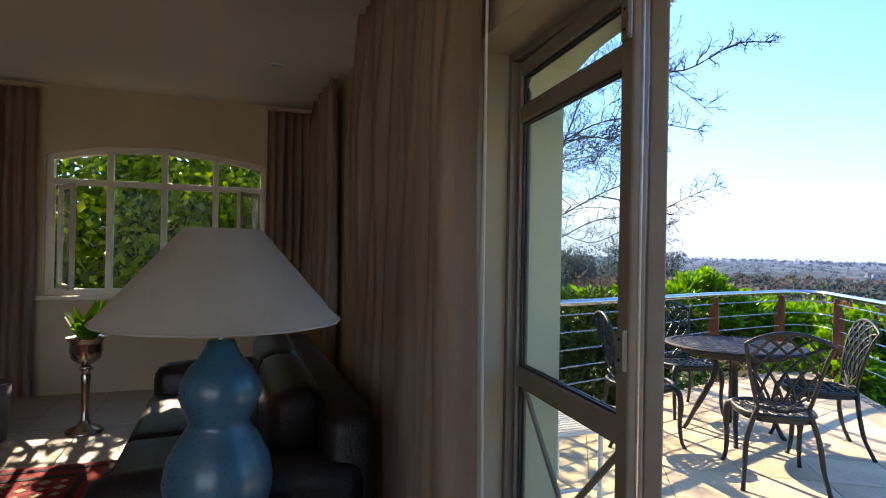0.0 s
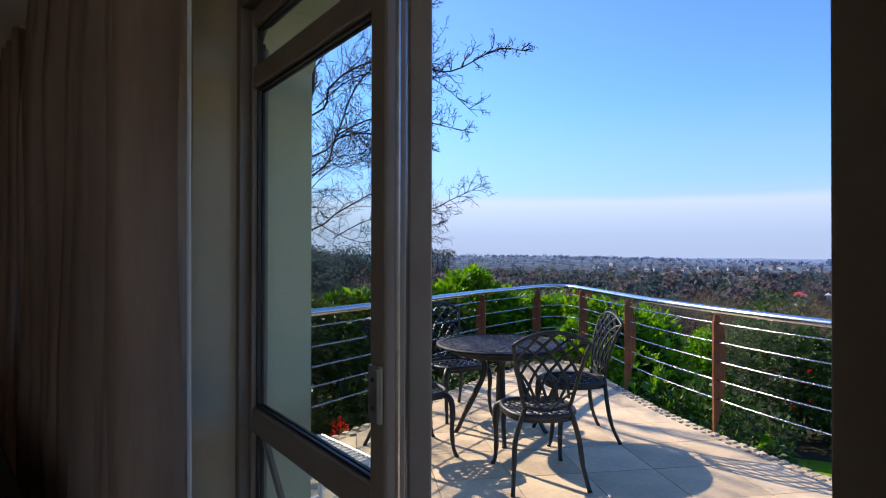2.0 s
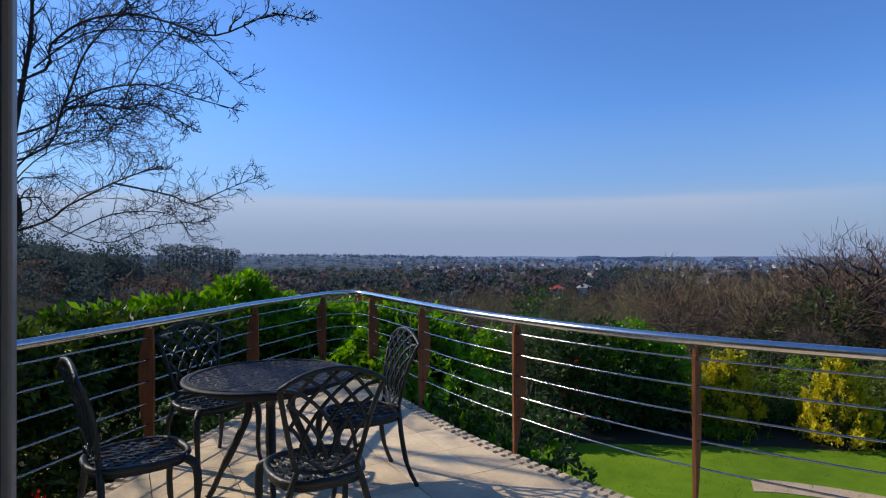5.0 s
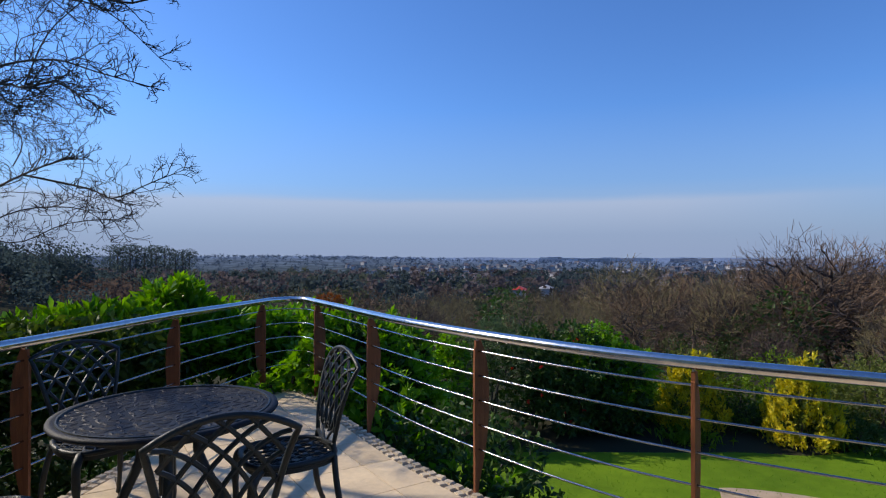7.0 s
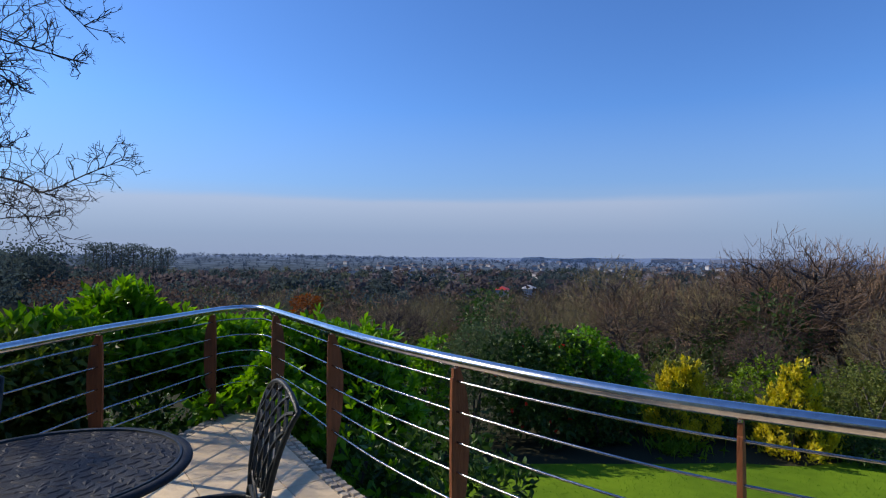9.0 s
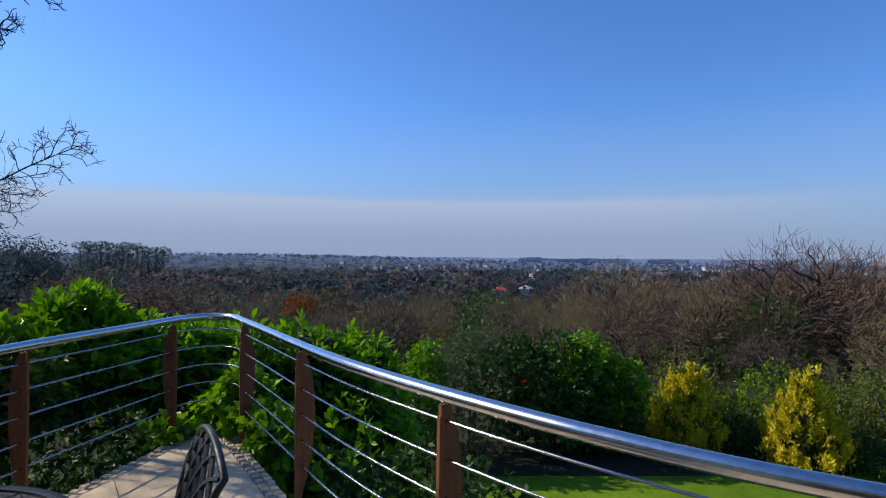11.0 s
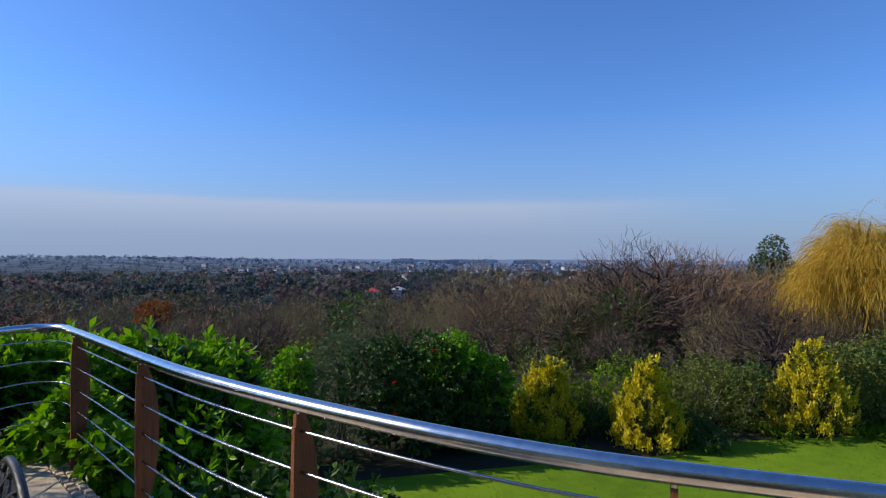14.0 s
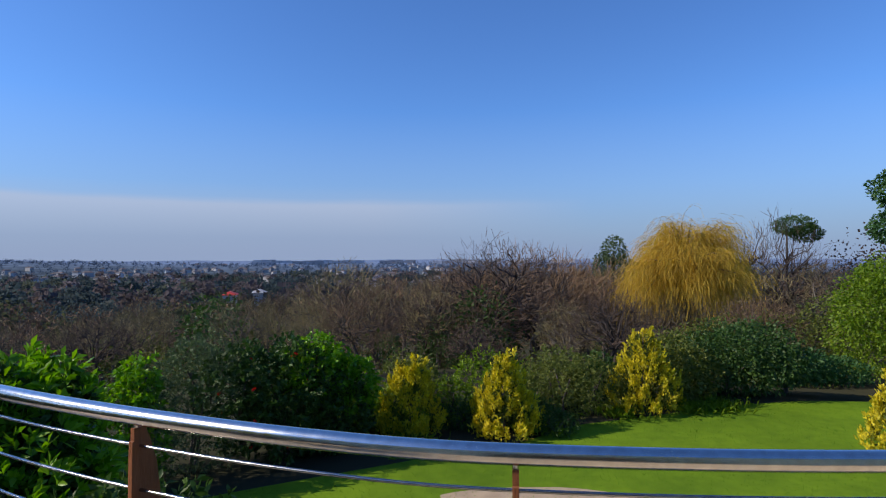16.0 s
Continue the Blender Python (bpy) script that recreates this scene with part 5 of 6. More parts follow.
# the large bare tree beside the terrace
near = branch_mesh("near_tree", (M_bark_dark, M_bark_dark), 5, 6, 0.8, 3, 0.2, count=(5, 4, 3, 2), rise=0.8, wander=0.3, taper=0.5, fine=0.0036, thick=1.0, slim=0.55, bushy=2, limbs=[
    ([Vector(p) for p in ((-0.1, 15.0, -3.2), (0.0, 14.9, -0.5), (0.0, 15.2, 1.31), (0.15, 14.9, 2.59), (0.4, 14.2, 4.14), (0.7, 13.25, 6.01), (0.9, 12.54, 7.36))], 0.15),
    ([Vector(p) for p in ((0.0, 14.9, -0.5), (2.35, 14.22, 1.68), (2.37, 13.81, 2.8), (2.51, 13.18, 3.99), (2.58, 12.73, 4.62), (2.58, 12.47, 5.48), (2.58, 12.2, 6.83))], 0.075),
    ([Vector(p) for p in ((0.1, 14.9, 1.1), (2.59, 14.03, 1.9), (3.05, 13.01, 2.22), (3.47, 11.89, 2.49), (3.76, 11.14, 2.61), (3.92, 10.75, 2.59))], 0.040),
    ([Vector(p) for p in ((3.47, 11.89, 2.49), (4.06, 11.29, 2.31), (4.18, 10.67, 2.16), (4.43, 10.09, 2.31), (4.68, 9.62, 2.45))], 0.026),
    ([Vector(p) for p in ((0.1, 14.9, 2.61), (2.52, 12.79, 3.22), (2.92, 11.81, 3.42), (3.19, 10.95, 3.35), (3.32, 10.46, 3.23), (3.5, 9.93, 3.21), (3.66, 9.42, 2.97), (3.79, 9.18, 2.84))], 0.036),
    ([Vector(p) for p in ((2.85, 11.74, 3.44), (3.17, 10.84, 3.52), (3.51, 10.05, 3.46), (3.75, 9.34, 3.22), (4.09, 8.55, 2.95))], 0.028),
    ([Vector(p) for p in ((0.1, 14.9, 3.46), (2.49, 12.42, 3.89), (2.73, 11.71, 4.22), (3.01, 10.97, 4.36), (3.38, 10.28, 4.32), (3.66, 9.67, 4.1), (3.96, 9.04, 3.84), (4.31, 8.37, 3.94), (4.56, 8.04, 3.84))], 0.040),
    ([Vector(p) for p in ((2.58, 12.22, 4.01), (3.04, 11.2, 4.28), (3.53, 10.16, 4.12), (3.83, 9.4, 3.84), (4.17, 8.62, 3.17))], 0.024),
    ([Vector(p) for p in ((0.1, 14.9, 2.21), (2.52, 12.79, 2.86), (2.87, 11.86, 3.45), (3.04, 11.2, 4.03), (3.31, 10.59, 4.37), (3.66, 9.92, 4.7), (4.02, 9.24, 5.06))], 0.036),
    ([Vector(p) for p in ((0.1, 14.9, 2.3), (2.52, 12.92, 2.96), (2.94, 11.93, 3.21), (3.17, 11.23, 3.23), (3.58, 10.38, 3.12))], 0.020),
    ([Vector(p) for p in ((3.3, 10.35, 3.21), (3.46, 10.09, 3.72), (3.74, 9.73, 4.08), (3.92, 9.32, 4.44))], 0.016),
    ([Vector(p) for p in ((0.1, 14.9, 1.59), (2.57, 13.66, 2.37), (2.71, 13.15, 2.04), (3.33, 11.88, 1.65), (3.76, 10.89, 1.86), (4.17, 9.91, 1.89))], 0.024),
    ([Vector(p) for p in ((2.2, 12.3, 2.2), (2.52, 11.28, 2.62), (2.92, 11.24, 2.9), (3.35, 11.0, 2.96), (3.7, 10.8, 2.62))], 0.018),
    ([Vector(p) for p in ((2.3, 12.2, 2.5), (2.7, 11.3, 2.94), (3.29, 11.0, 3.05), (3.75, 10.7, 2.92))], 0.016),
    ([Vector(p) for p in ((3.3, 11.2, 2.5), (3.38, 11.15, 2.75), (3.3, 11.1, 3.05), (3.4, 11.0, 3.3))], 0.013),
    ([Vector(p) for p in ((2.95, 12.7, 1.74), (3.43, 11.67, 2.04), (3.93, 10.75, 2.01), (4.12, 10.34, 1.64))], 0.020),
    ([Vector(p) for p in ((0.15, 14.95, 2.6), (1.2, 12.4, 2.9), (0.6, 11.9, 3.3))], 0.032),
    ([Vector(p) for p in ((0.15, 14.95, 2.6), (1.0, 12.4, 3.9), (0.3, 11.6, 4.8), (0.0, 10.9, 5.3))], 0.040),
    ([Vector(p) for p in ((0.15, 14.95, 3.2), (0.7, 13.0, 5.0), (-0.4, 12.7, 6.0), (-1.3, 12.3, 6.6))], 0.040),
    # the next five limbs, out of view, are added to dapple the terrace
    ([Vector(p) for p in ((0.1, 14.6, 3.5), (-0.6, 13.2, 4.8), (-1.0, 12.0, 5.6), (-1.3, 11.0, 5.9))], 0.036),
    ([Vector(p) for p in ((0.1, 14.6, 3.8), (0.2, 13.0, 5.2), (-0.2, 11.8, 6.2), (-0.5, 10.8, 6.6))], 0.036),
    ([Vector(p) for p in ((0.15, 14.9, 3.0), (-0.4, 13.0, 3.9), (-0.6, 11.6, 4.3), (-0.4, 10.6, 4.4))], 0.034),
    ([Vector(p) for p in ((0.15, 14.9, 4.0), (-1.2, 13.4, 5.6), (-2.0, 12.2, 6.6), (-2.4, 11.4, 7.0))], 0.036),
    ([Vector(p) for p in ((0.3, 14.3, 4.0), (0.4, 12.6, 5.0), (0.5, 11.4, 5.6), (0.6, 10.6, 5.8))], 0.034),
    ([Vector(p) for p in ((0.4, 14.2, 4.1), (0.8, 12.0, 6.2), (0.5, 11.2, 7.2))], 0.036),
    ([Vector(p) for p in ((0.15, 14.95, 2.4), (1.0, 13.2, 3.2), (-0.2, 13.2, 4.0), (-1.2, 13.0, 4.6))], 0.036)])
bare_tree(near, Matrix(), "large leafless tree with dark spreading limbs beside the terrace", "", "bare_tree")

# evergreen hedge outside the railing
bush("laurel_hedge", (4.9, 10.6, -3.1), [(0.1, 0.5, 3.75, 0.4, 0.4, 0.42), (-0.9, 0.1, 3.55, 0.9, 0.5, 0.36), (0.95, 0.2, 3.4, 0.6, 0.5, 0.36), (1.3, -0.7, 2.75, 0.35, 0.35, 0.5), (0.1, 0.3, 3.5, 0.9, 0.5, 0.35), (-1.9, -0.4, 3.5, 0.7, 0.45, 0.34)], 2400, 8, 0.19, 0.03, M_leaf_bright,
     "glossy bright green laurel bush growing over the railing", up=0.8, spread=0.55)
bush("hedge", (3.0, 9.3, -3.1), [(0.0, 0.5, 3.55, 0.9, 0.55, 0.4), (-1.1, -0.2, 3.5, 0.9, 0.55, 0.42), (0.9, 0.7, 3.5, 0.7, 0.5, 0.4), (-2.2, -0.7, 3.4, 1.0, 0.6, 0.5)], 2900, 7, 0.11, 0.022, M_leaf_hedge,
     "tangled green hedge behind the railing", up=0.4)
# three dark leaf masses: shade under the hedge put into leaf colour
bush("shaded_hedge", (4.3, 10.4, -3.1), [(0.1, 0.3, 1.9, 1.7, 0.65, 1.4), (-1.6, -0.7, 1.8, 1.2, 0.6, 1.4), (1.6, -0.5, 1.4, 0.8, 0.6, 1.3)], 2000, 7, 0.12, 0.024, M_leaf_dark, "dark leaves standing in for the shade under the laurel")
bush("shaded_hedge", (2.6, 9.3, -3.1), [(0.2, 0.4, 1.9, 1.1, 0.65, 1.4), (-1.3, -0.5, 1.8, 1.2, 0.65, 1.4), (-2.7, -1.2, 1.8, 1.0, 0.8, 1.5)], 1700, 6, 0.1, 0.02, M_leaf_dark, "twiggy growth behind the railing, its shade put into dark leaves")
bush("shaded_hedge", (6.2, 15.5, -3.1), [(0, 0, 1.0, 0.9, 0.7, 1.1), (-1.0, -0.3, 1.0, 0.8, 0.6, 1.1), (0.7, 0.2, 0.8, 0.6, 0.6, 0.9)], 900, 6, 0.12, 0.026, M_leaf_dark, "added undergrowth below the terrace edge, shade put into its dark leaves")
bush("dark_shrub", (6.3, 7.6, -3.1), [(0.1, 0.8, 1.6, 0.7, 1.0, 1.1), (0.2, -0.6, 1.4, 0.8, 1.0, 1.0), (0.7, 0.2, 2.0, 0.8, 1.0, 0.8)], 1500, 7, 0.12, 0.024, M_leaf_dark, "dark green shrub below the terrace edge", up=0.5)
bush("climbing_vine", (5.6, 8.98, 0.0), [(0.1, 0.12, 0.12, 0.2, 0.2, 0.15), (-0.3, 0.12, 0.07, 0.22, 0.1, 0.09), (0.12, -0.4, 0.1, 0.12, 0.35, 0.14), (0.3, 0.15, 0.25, 0.18, 0.25, 0.24), (0.2, -0.7, 0.12, 0.1, 0.3, 0.16)], 300, 6, 0.1, 0.04, M_leaf_bright,
     "broad-leaved green creeper in the railing corner", "creeper", up=0.3)

bush("laurel_bush", (7.3, 10.4, -3.1), [(0, 0, 3.2, 0.7, 0.6, 0.5), (0.95, 0.35, 2.95, 0.6, 0.55, 0.5), (-0.75, 0.25, 3.35, 0.5, 0.5, 0.45), (0.2, -0.6, 2.2, 0.9, 0.7, 0.9)], 1000, 8, 0.17, 0.03, M_leaf_bright, "glossy bright green laurel outside the railing corner", up=0.8, spread=0.55)
bush("laurel_bush", (6.35, 8.2, -3.1), [(0, 0, 2.2, 0.5, 0.6, 0.7), (0.15, -1.1, 1.8, 0.5, 0.6, 0.7), (0.5, 0.9, 2.4, 0.6, 0.6, 0.6)], 190, 8, 0.15, 0.03, M_leaf_bright, "open bright green laurel sprays below the terrace edge", up=0.7, spread=0.6)

# added dark cores; their leaf colour stands in for shade within the bushes
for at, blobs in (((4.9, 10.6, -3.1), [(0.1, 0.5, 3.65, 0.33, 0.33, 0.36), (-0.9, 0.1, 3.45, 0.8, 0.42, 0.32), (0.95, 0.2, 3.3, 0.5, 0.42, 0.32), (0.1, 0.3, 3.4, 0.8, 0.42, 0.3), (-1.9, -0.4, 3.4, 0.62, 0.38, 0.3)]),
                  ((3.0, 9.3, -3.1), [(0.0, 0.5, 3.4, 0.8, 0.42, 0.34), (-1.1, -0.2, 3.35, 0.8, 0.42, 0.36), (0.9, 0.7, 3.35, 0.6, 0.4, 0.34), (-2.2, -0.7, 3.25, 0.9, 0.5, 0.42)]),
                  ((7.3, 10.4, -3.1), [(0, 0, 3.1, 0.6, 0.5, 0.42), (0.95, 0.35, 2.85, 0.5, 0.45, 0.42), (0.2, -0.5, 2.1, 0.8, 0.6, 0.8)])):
    bush("shaded_growth", at, blobs, 1500, 7, 0.13, 0.034, M_leaf_dark, "added dark leaf core standing in for shade inside the evergreen hedge")

# shrub border along the lawn
bush("grey_shrub", (13.5, 13.3, -3.1), [(0, 0, 1.4, 1.4, 1.1, 1.35), (-0.9, 0.8, 1.2, 1.1, 1.0, 1.1), (0.5, 0.1, 2.1, 0.9, 0.8, 0.75)], 2600, 7, 0.09, 0.014, M_leaf_grey, "tall grey-green shrub with fine narrow leaves", up=0.9)
bush("camellia", (15.0, 11.9, -3.1), [(0, 0, 1.35, 1.2, 1.0, 1.3), (0.8, -0.7, 1.0, 0.9, 0.8, 0.95), (-0.7, 0.7, 1.5, 0.9, 0.9, 1.1)], 2000, 7, 0.13, 0.034, M_leaf_dark, "dense dark green camellia with a few red flowers")
fl = empty("camellia_flowers", Matrix.Translation((14.6, 12.2, -3.1)), "scattered red camellia flowers", "flowers")
p, d = on_blobs([(0, 0, 1.4, 1.2, 1.0, 1.3)], 22, 0.0)
o = new("blossom", leaf_mesh("petals", np.repeat(p, 6, 0), np.repeat(d, 6, 0) + np.random.normal(size=(132, 3)) * 0.8, np.full(132, 0.07), np.full(132, 0.03), M_flower))
o.parent = fl
bush("garden_shrub", (15.55, 11.55, -3.1), [(0, 0, 2.0, 0.8, 0.7, 0.7), (0.6, -0.5, 1.5, 0.7, 0.7, 0.7)], 800, 7, 0.13, 0.035, M_leaf_bright, "bright green leafy shrub at the lawn's edge")
bush("garden_shrub", (12.1, 13.5, -3.1), [(0, 0, 1.3, 0.6, 0.6, 1.1), (0.1, 0.0, 2.2, 0.35, 0.35, 0.5), (-1.0, 0.9, 1.2, 0.8, 0.8, 1.1)], 900, 7, 0.13, 0.035, M_leaf_bright, "bright green leafy shrub at the lawn's edge")
bush("green_shrub", (20.4, 6.4, -3.1), [(0, 0, 0.9, 1.1, 1.0, 0.95), (-0.7, 0.9, 0.7, 0.8, 0.8, 0.7), (0.8, -0.7, 0.8, 0.8, 0.8, 0.8)], 1500, 6, 0.1, 0.016, M_leaf_olive, "rounded olive green shrub beside the lawn")
bush("juniper", (18.5, 8.9, -3.1), [(0, 0, 0.35, 0.7, 0.6, 0.35), (0.4, -0.5, 0.45, 0.6, 0.5, 0.35)], 600, 6, 0.1, 0.014, M_leaf_dark, "low dark green juniper between golden conifers")
bush("juniper", (19.1, 6.9, -3.1), [(0, 0, 0.4, 0.6, 0.6, 0.4), (-0.4, -0.6, 0.3, 0.5, 0.5, 0.3)], 600, 6, 0.1, 0.014, M_leaf_dark, "low dark green juniper between golden conifers")
bush("green_shrub", (18.9, 9.3, -3.1), [(0, 0, 0.6, 0.7, 0.7, 0.6), (-0.9, 1.1, 0.6, 0.8, 0.8, 0.6)], 800, 6, 0.09, 0.02, M_leaf_mid, "leafy green shrub beside the lawn")

for x, y, r_, h_, mat_, lab in ((16.6, 13.0, 0.9, 0.8, M_leaf_dark, "dark green shrub in the border"), (17.3, 11.6, 0.8, 0.5, M_leaf_mid, "green shrub in the border"), (18.9, 10.6, 0.9, 0.9, M_leaf_olive, "olive green shrub in the border"),
                                (20.3, 8.6, 1.0, 0.9, M_leaf_mid, "green shrub in the border"), (21.5, 6.9, 0.9, 0.9, M_leaf_olive, "olive green shrub in the border"), (22.2, 5.6, 0.8, 0.8, M_leaf_dark, "dark green shrub in the border"), (17.2, 13.4, 1.2, 1.0, M_leaf_olive, "olive green shrub in the border")):
    bush("border_shrub", (x, y, -3.15), [(0, 0, h_, r_, r_, h_), (0.5 * r_, -0.5 * r_, h_ * 0.8, r_ * 0.8, r_ * 0.8, h_ * 0.75)], 700, 6, 0.12, 0.024, mat_, lab, group="shrubs of the lawn border")


def conifer(at, h, r, seed, label):
    np.random.seed(seed)
    o = empty("golden_conifer", Matrix.Translation(at), label, "conifer", "golden conifers along the lawn")
    for nm, plumes, per, mat_, inset in (("foliage", 150, 60, M_leaf_gold, 1.0), ("inner_foliage", 60, 60, M_leaf_olive, 0.72)):
        t = np.random.rand(plumes) ** 1.25 * 0.86
        prof = np.minimum(t * 5 + 0.6, 1.0) * (1 - t) ** 1.05
        az = np.random.rand(plumes) * math.tau
        rad = r * 1.22 * inset * prof * np.random.uniform(0.7, 1.08, plumes)
        base = np.stack([rad * np.cos(az), rad * np.sin(az), t * h * 0.9 + 0.02], 1)
        way = np.stack([np.cos(az) * 0.3, np.sin(az) * 0.3, np.full(plumes, 1.0)], 1) + np.random.normal(size=(plumes, 3)) * 0.12
        size = np.random.uniform(0.22, 0.46, plumes)
        k = np.repeat(np.arange(plumes), per)
        u = np.random.rand(len(k))
        P = base[k] + way[k] * (u * size[k])[:, None] + np.random.normal(size=(len(k), 3)) * (0.075 * (1.05 - u))[:, None]
        D = way[k] + np.random.normal(size=(len(k), 3)) * 0.45
        L = np.random.uniform(0.06, 0.13, len(k))
        c = new(nm, leaf_mesh(nm, P, D, L, L * 0.22, mat_, droop=0.0))
        c.parent = o
    part("trunk", tubed([(0, 0, 0), (0, 0, h * 0.85)], [0.06, 0.01], 6), M_bark, o)
    return o


conifer((17.55, 9.9, -3.1), 2.1, 0.82, 1, "golden yellow upright conifer at the lawn's edge")
conifer((18.25, 7.6, -3.1), 2.3, 0.82, 2, "golden yellow upright conifer at the lawn's edge")
conifer((21.85, 4.2, -3.1), 2.75, 0.98, 3, "broad bright golden conifer at the lawn's corner")
conifer((19.0, -1.35, -3.1), 2.6, 0.75, 4, "golden yellow conifer close to the house")

# ---- garden's far side ----
willow = empty("weeping_willow", Matrix.Translation((38.3, 2.0, ground_z(38.3, 2.0))), "weeping willow with long yellow wands", "tree")
wz = ground_z(38.3, 2.0)
wb = bmesh.new()
rnd = random.Random(8)
top_z = 4.5 - wz
tube(wb, [(0, 0, 0), (0.1, 0.1, top_z * 0.4), (0.0, 0.3, top_z * 0.62)], [0.4, 0.3, 0.2], 8)
tips = []
for k in range(64):
    t = rnd.uniform(0, math.tau)
    rr = rnd.uniform(0.05, 1) ** 0.6 * 3.1
    hgt = top_z * (0.96 - 0.34 * (rr / 3.1) ** 2) + rnd.uniform(-2.2, 0.15)
    a, b = Vector((0, 0.2, top_z * rnd.uniform(0.35, 0.6))), Vector((rr * math.cos(t), rr * math.sin(t), hgt))
    line = spline([a, a.lerp(b, 0.5) + Vector((0, 0, 0.9)), b], 5)
    part("limb", tubed(line, [0.1 * (1 - i / 12) for i in range(len(line))], 5), M_bark, willow)
    tips += line[4:]
part("trunk", wb, M_bark, willow)
P, D, L = [], [], []
for k in range(13000):
    q = rnd.choice(tips)
    out = Vector((q.x, q.y, 0)) * rnd.uniform(0.0, 0.2)
    p = q + out + Vector((rnd.gauss(0, 0.28), rnd.gauss(0, 0.28), rnd.gauss(0, 0.2)))
    d = Vector((p.x, p.y, 0)).normalized() * rnd.uniform(0.0, 0.8) + Vector((rnd.gauss(0, 0.35), rnd.gauss(0, 0.35), rnd.uniform(-0.1, 0.5)))
    for s in range(rnd.choice((3, 4, 4, 5, 6, 9))):
        d = (d + Vector((rnd.gauss(0, 0.16), rnd.gauss(0, 0.16), -0.34))).normalized()
        P.append(p), D.append(d), L.append(0.38)
        p = p + d * 0.3
        if p.z < 0.8:
            break
c = new("foliage", leaf_mesh("foliage", np.array(P), np.array(D), np.array(L), np.full(len(L), 0.0095), M_leaf_willow, droop=0.0))
c.parent = willow


def leafy_tree(name, at, blobs, n, size, mat, label, trunk=0.2, category="tree"):
    o = empty(name, Matrix.Translation(at), label, category)
    p, d = on_blobs(blobs, n, 0.3)
    c = new("crown", leaf_mesh("crown", p, d + np.random.normal(size=d.shape) * 0.8, size * np.random.uniform(0.7, 1.3, n), size * 0.28 * np.random.uniform(0.7, 1.3, n), mat))
    c.parent = o
    top = max(b[2] for b in blobs)
    tb = tubed([(0, 0, 0), (0.05, 0, top * 0.5), (0, 0, top)], [trunk, trunk * 0.75, trunk * 0.3], 8)
    for b in blobs:
        tube(tb, spline([(0, 0, top * 0.4), ((b[0]) * 0.5, b[1] * 0.5, (b[2] + top * 0.4) * 0.5), (b[0], b[1], b[2])], 3), [trunk * 0.45 * (1 - k / 8) for k in range(7)], 5)
    part("trunk", tb, M_bark, o)
    return o


np.random.seed(5)
leafy_tree("evergreen_tree", (28.9, -5.0, -3.3), [(0, 0, 3.0, 2.0, 2.2, 1.7), (0.2, 1.1, 2.2, 1.4, 1.4, 1.8), (-0.3, -1.2, 2.6, 1.8, 1.8, 2.0), (0, 0.4, 3.9, 1.3, 1.4, 0.8)], 22000, 0.125, M_leaf_mid, "dense rounded evergreen tree beside the lawn")
leafy_tree("pine_tree", (46.6, -12.4, ground_z(46.6, -12.4) - 1.5), [(0, 1.0, 11.0, 2.2, 2.0, 1.3), (0.5, -1.0, 12.6, 2.2, 2.2, 1.2), (0, 1.6, 8.6, 1.8, 1.6, 1.0), (0, -1.6, 9.6, 2.0, 2.0, 1.1)], 12000, 0.24, M_needle, "tall dark pine above the garden")
leafy_tree("umbrella_tree", (62.5, -7.6, ground_z(62.5, -7.6)), [(0, -0.6, 13.9, 1.5, 1.6, 0.8), (0.4, -1.6, 13.2, 1.2, 1.2, 0.7)], 5000, 0.16, M_leaf_dark, "tall dark flat-topped evergreen above the hill")
wz = ground_z(61, -6.0)
bare_tree(KINDS[4], scaled(61, -6.0, wz, (6.1 - wz) / KH[4], 40) @ Matrix.Diagonal((0.75, 0.75, 1, 1)), "tall leafless tree on the hill beside the garden")
leafy_tree("eucalyptus", (48.5, 6.5, ground_z(48.5, 6.5)), [(0, 0, 9.3, 0.8, 0.8, 1.0), (0.3, 0.8, 8.2, 0.7, 0.7, 0.9), (0, -0.8, 7.8, 0.8, 0.8, 1.0)], 2600, 0.2, M_leaf_grey, "slim grey-green eucalyptus above the wood")
leafy_tree("cypress_shrub", (24.9, 1.6, -3.2), [(0, 0, 1.2, 1.3, 1.3, 1.2), (0.4, 0.9, 1.0, 1.0, 1.1, 1.0), (0.2, -1.0, 1.4, 1.2, 1.2, 1.1)], 7000, 0.13, M_leaf_dark, "dark green conifer shrub at the end of the lawn", 0.08, "shrub")
leafy_tree("cypress_shrub", (26.3, -0.4, -3.2), [(0, 0, 1.0, 1.5, 1.4, 0.55), (0.3, 1.2, 1.4, 1.2, 1.2, 0.8), (0.5, -1.4, 0.8, 1.2, 1.1, 0.4)], 7000, 0.13, M_needle, "spreading dark green juniper at the end of the lawn", 0.08, "shrub")
leafy_tree("olive_shrub", (23.3, 3.4, -3.2), [(0, 0, 1.1, 0.9, 0.9, 1.1), (0.4, -0.6, 0.9, 0.7, 0.8, 0.8)], 4500, 0.13, M_leaf_olive, "olive green shrub beside the broad golden conifer", 0.06, "shrub")
leafy_tree("hedge_tree", (33.0, -1.6, ground_z(33, -1.6)), [(0, 0, 1.6, 2.4, 2.6, 1.5), (-0.5, 2.4, 1.6, 2.0, 2.2, 1.3), (0, -2.6, 2.2, 2.2, 2.2, 1.8)], 12000, 0.14, M_leaf_olive, "olive green thicket behind the lawn")
leafy_tree("rust_tree", (20.2, 32.1, ground_z(20.2, 32.1)), [(0, 0, 3.4, 0.75, 0.75, 0.5)], 500, 0.2, M_leaf_rust, "small tree with rust-coloured leaves in the wood")
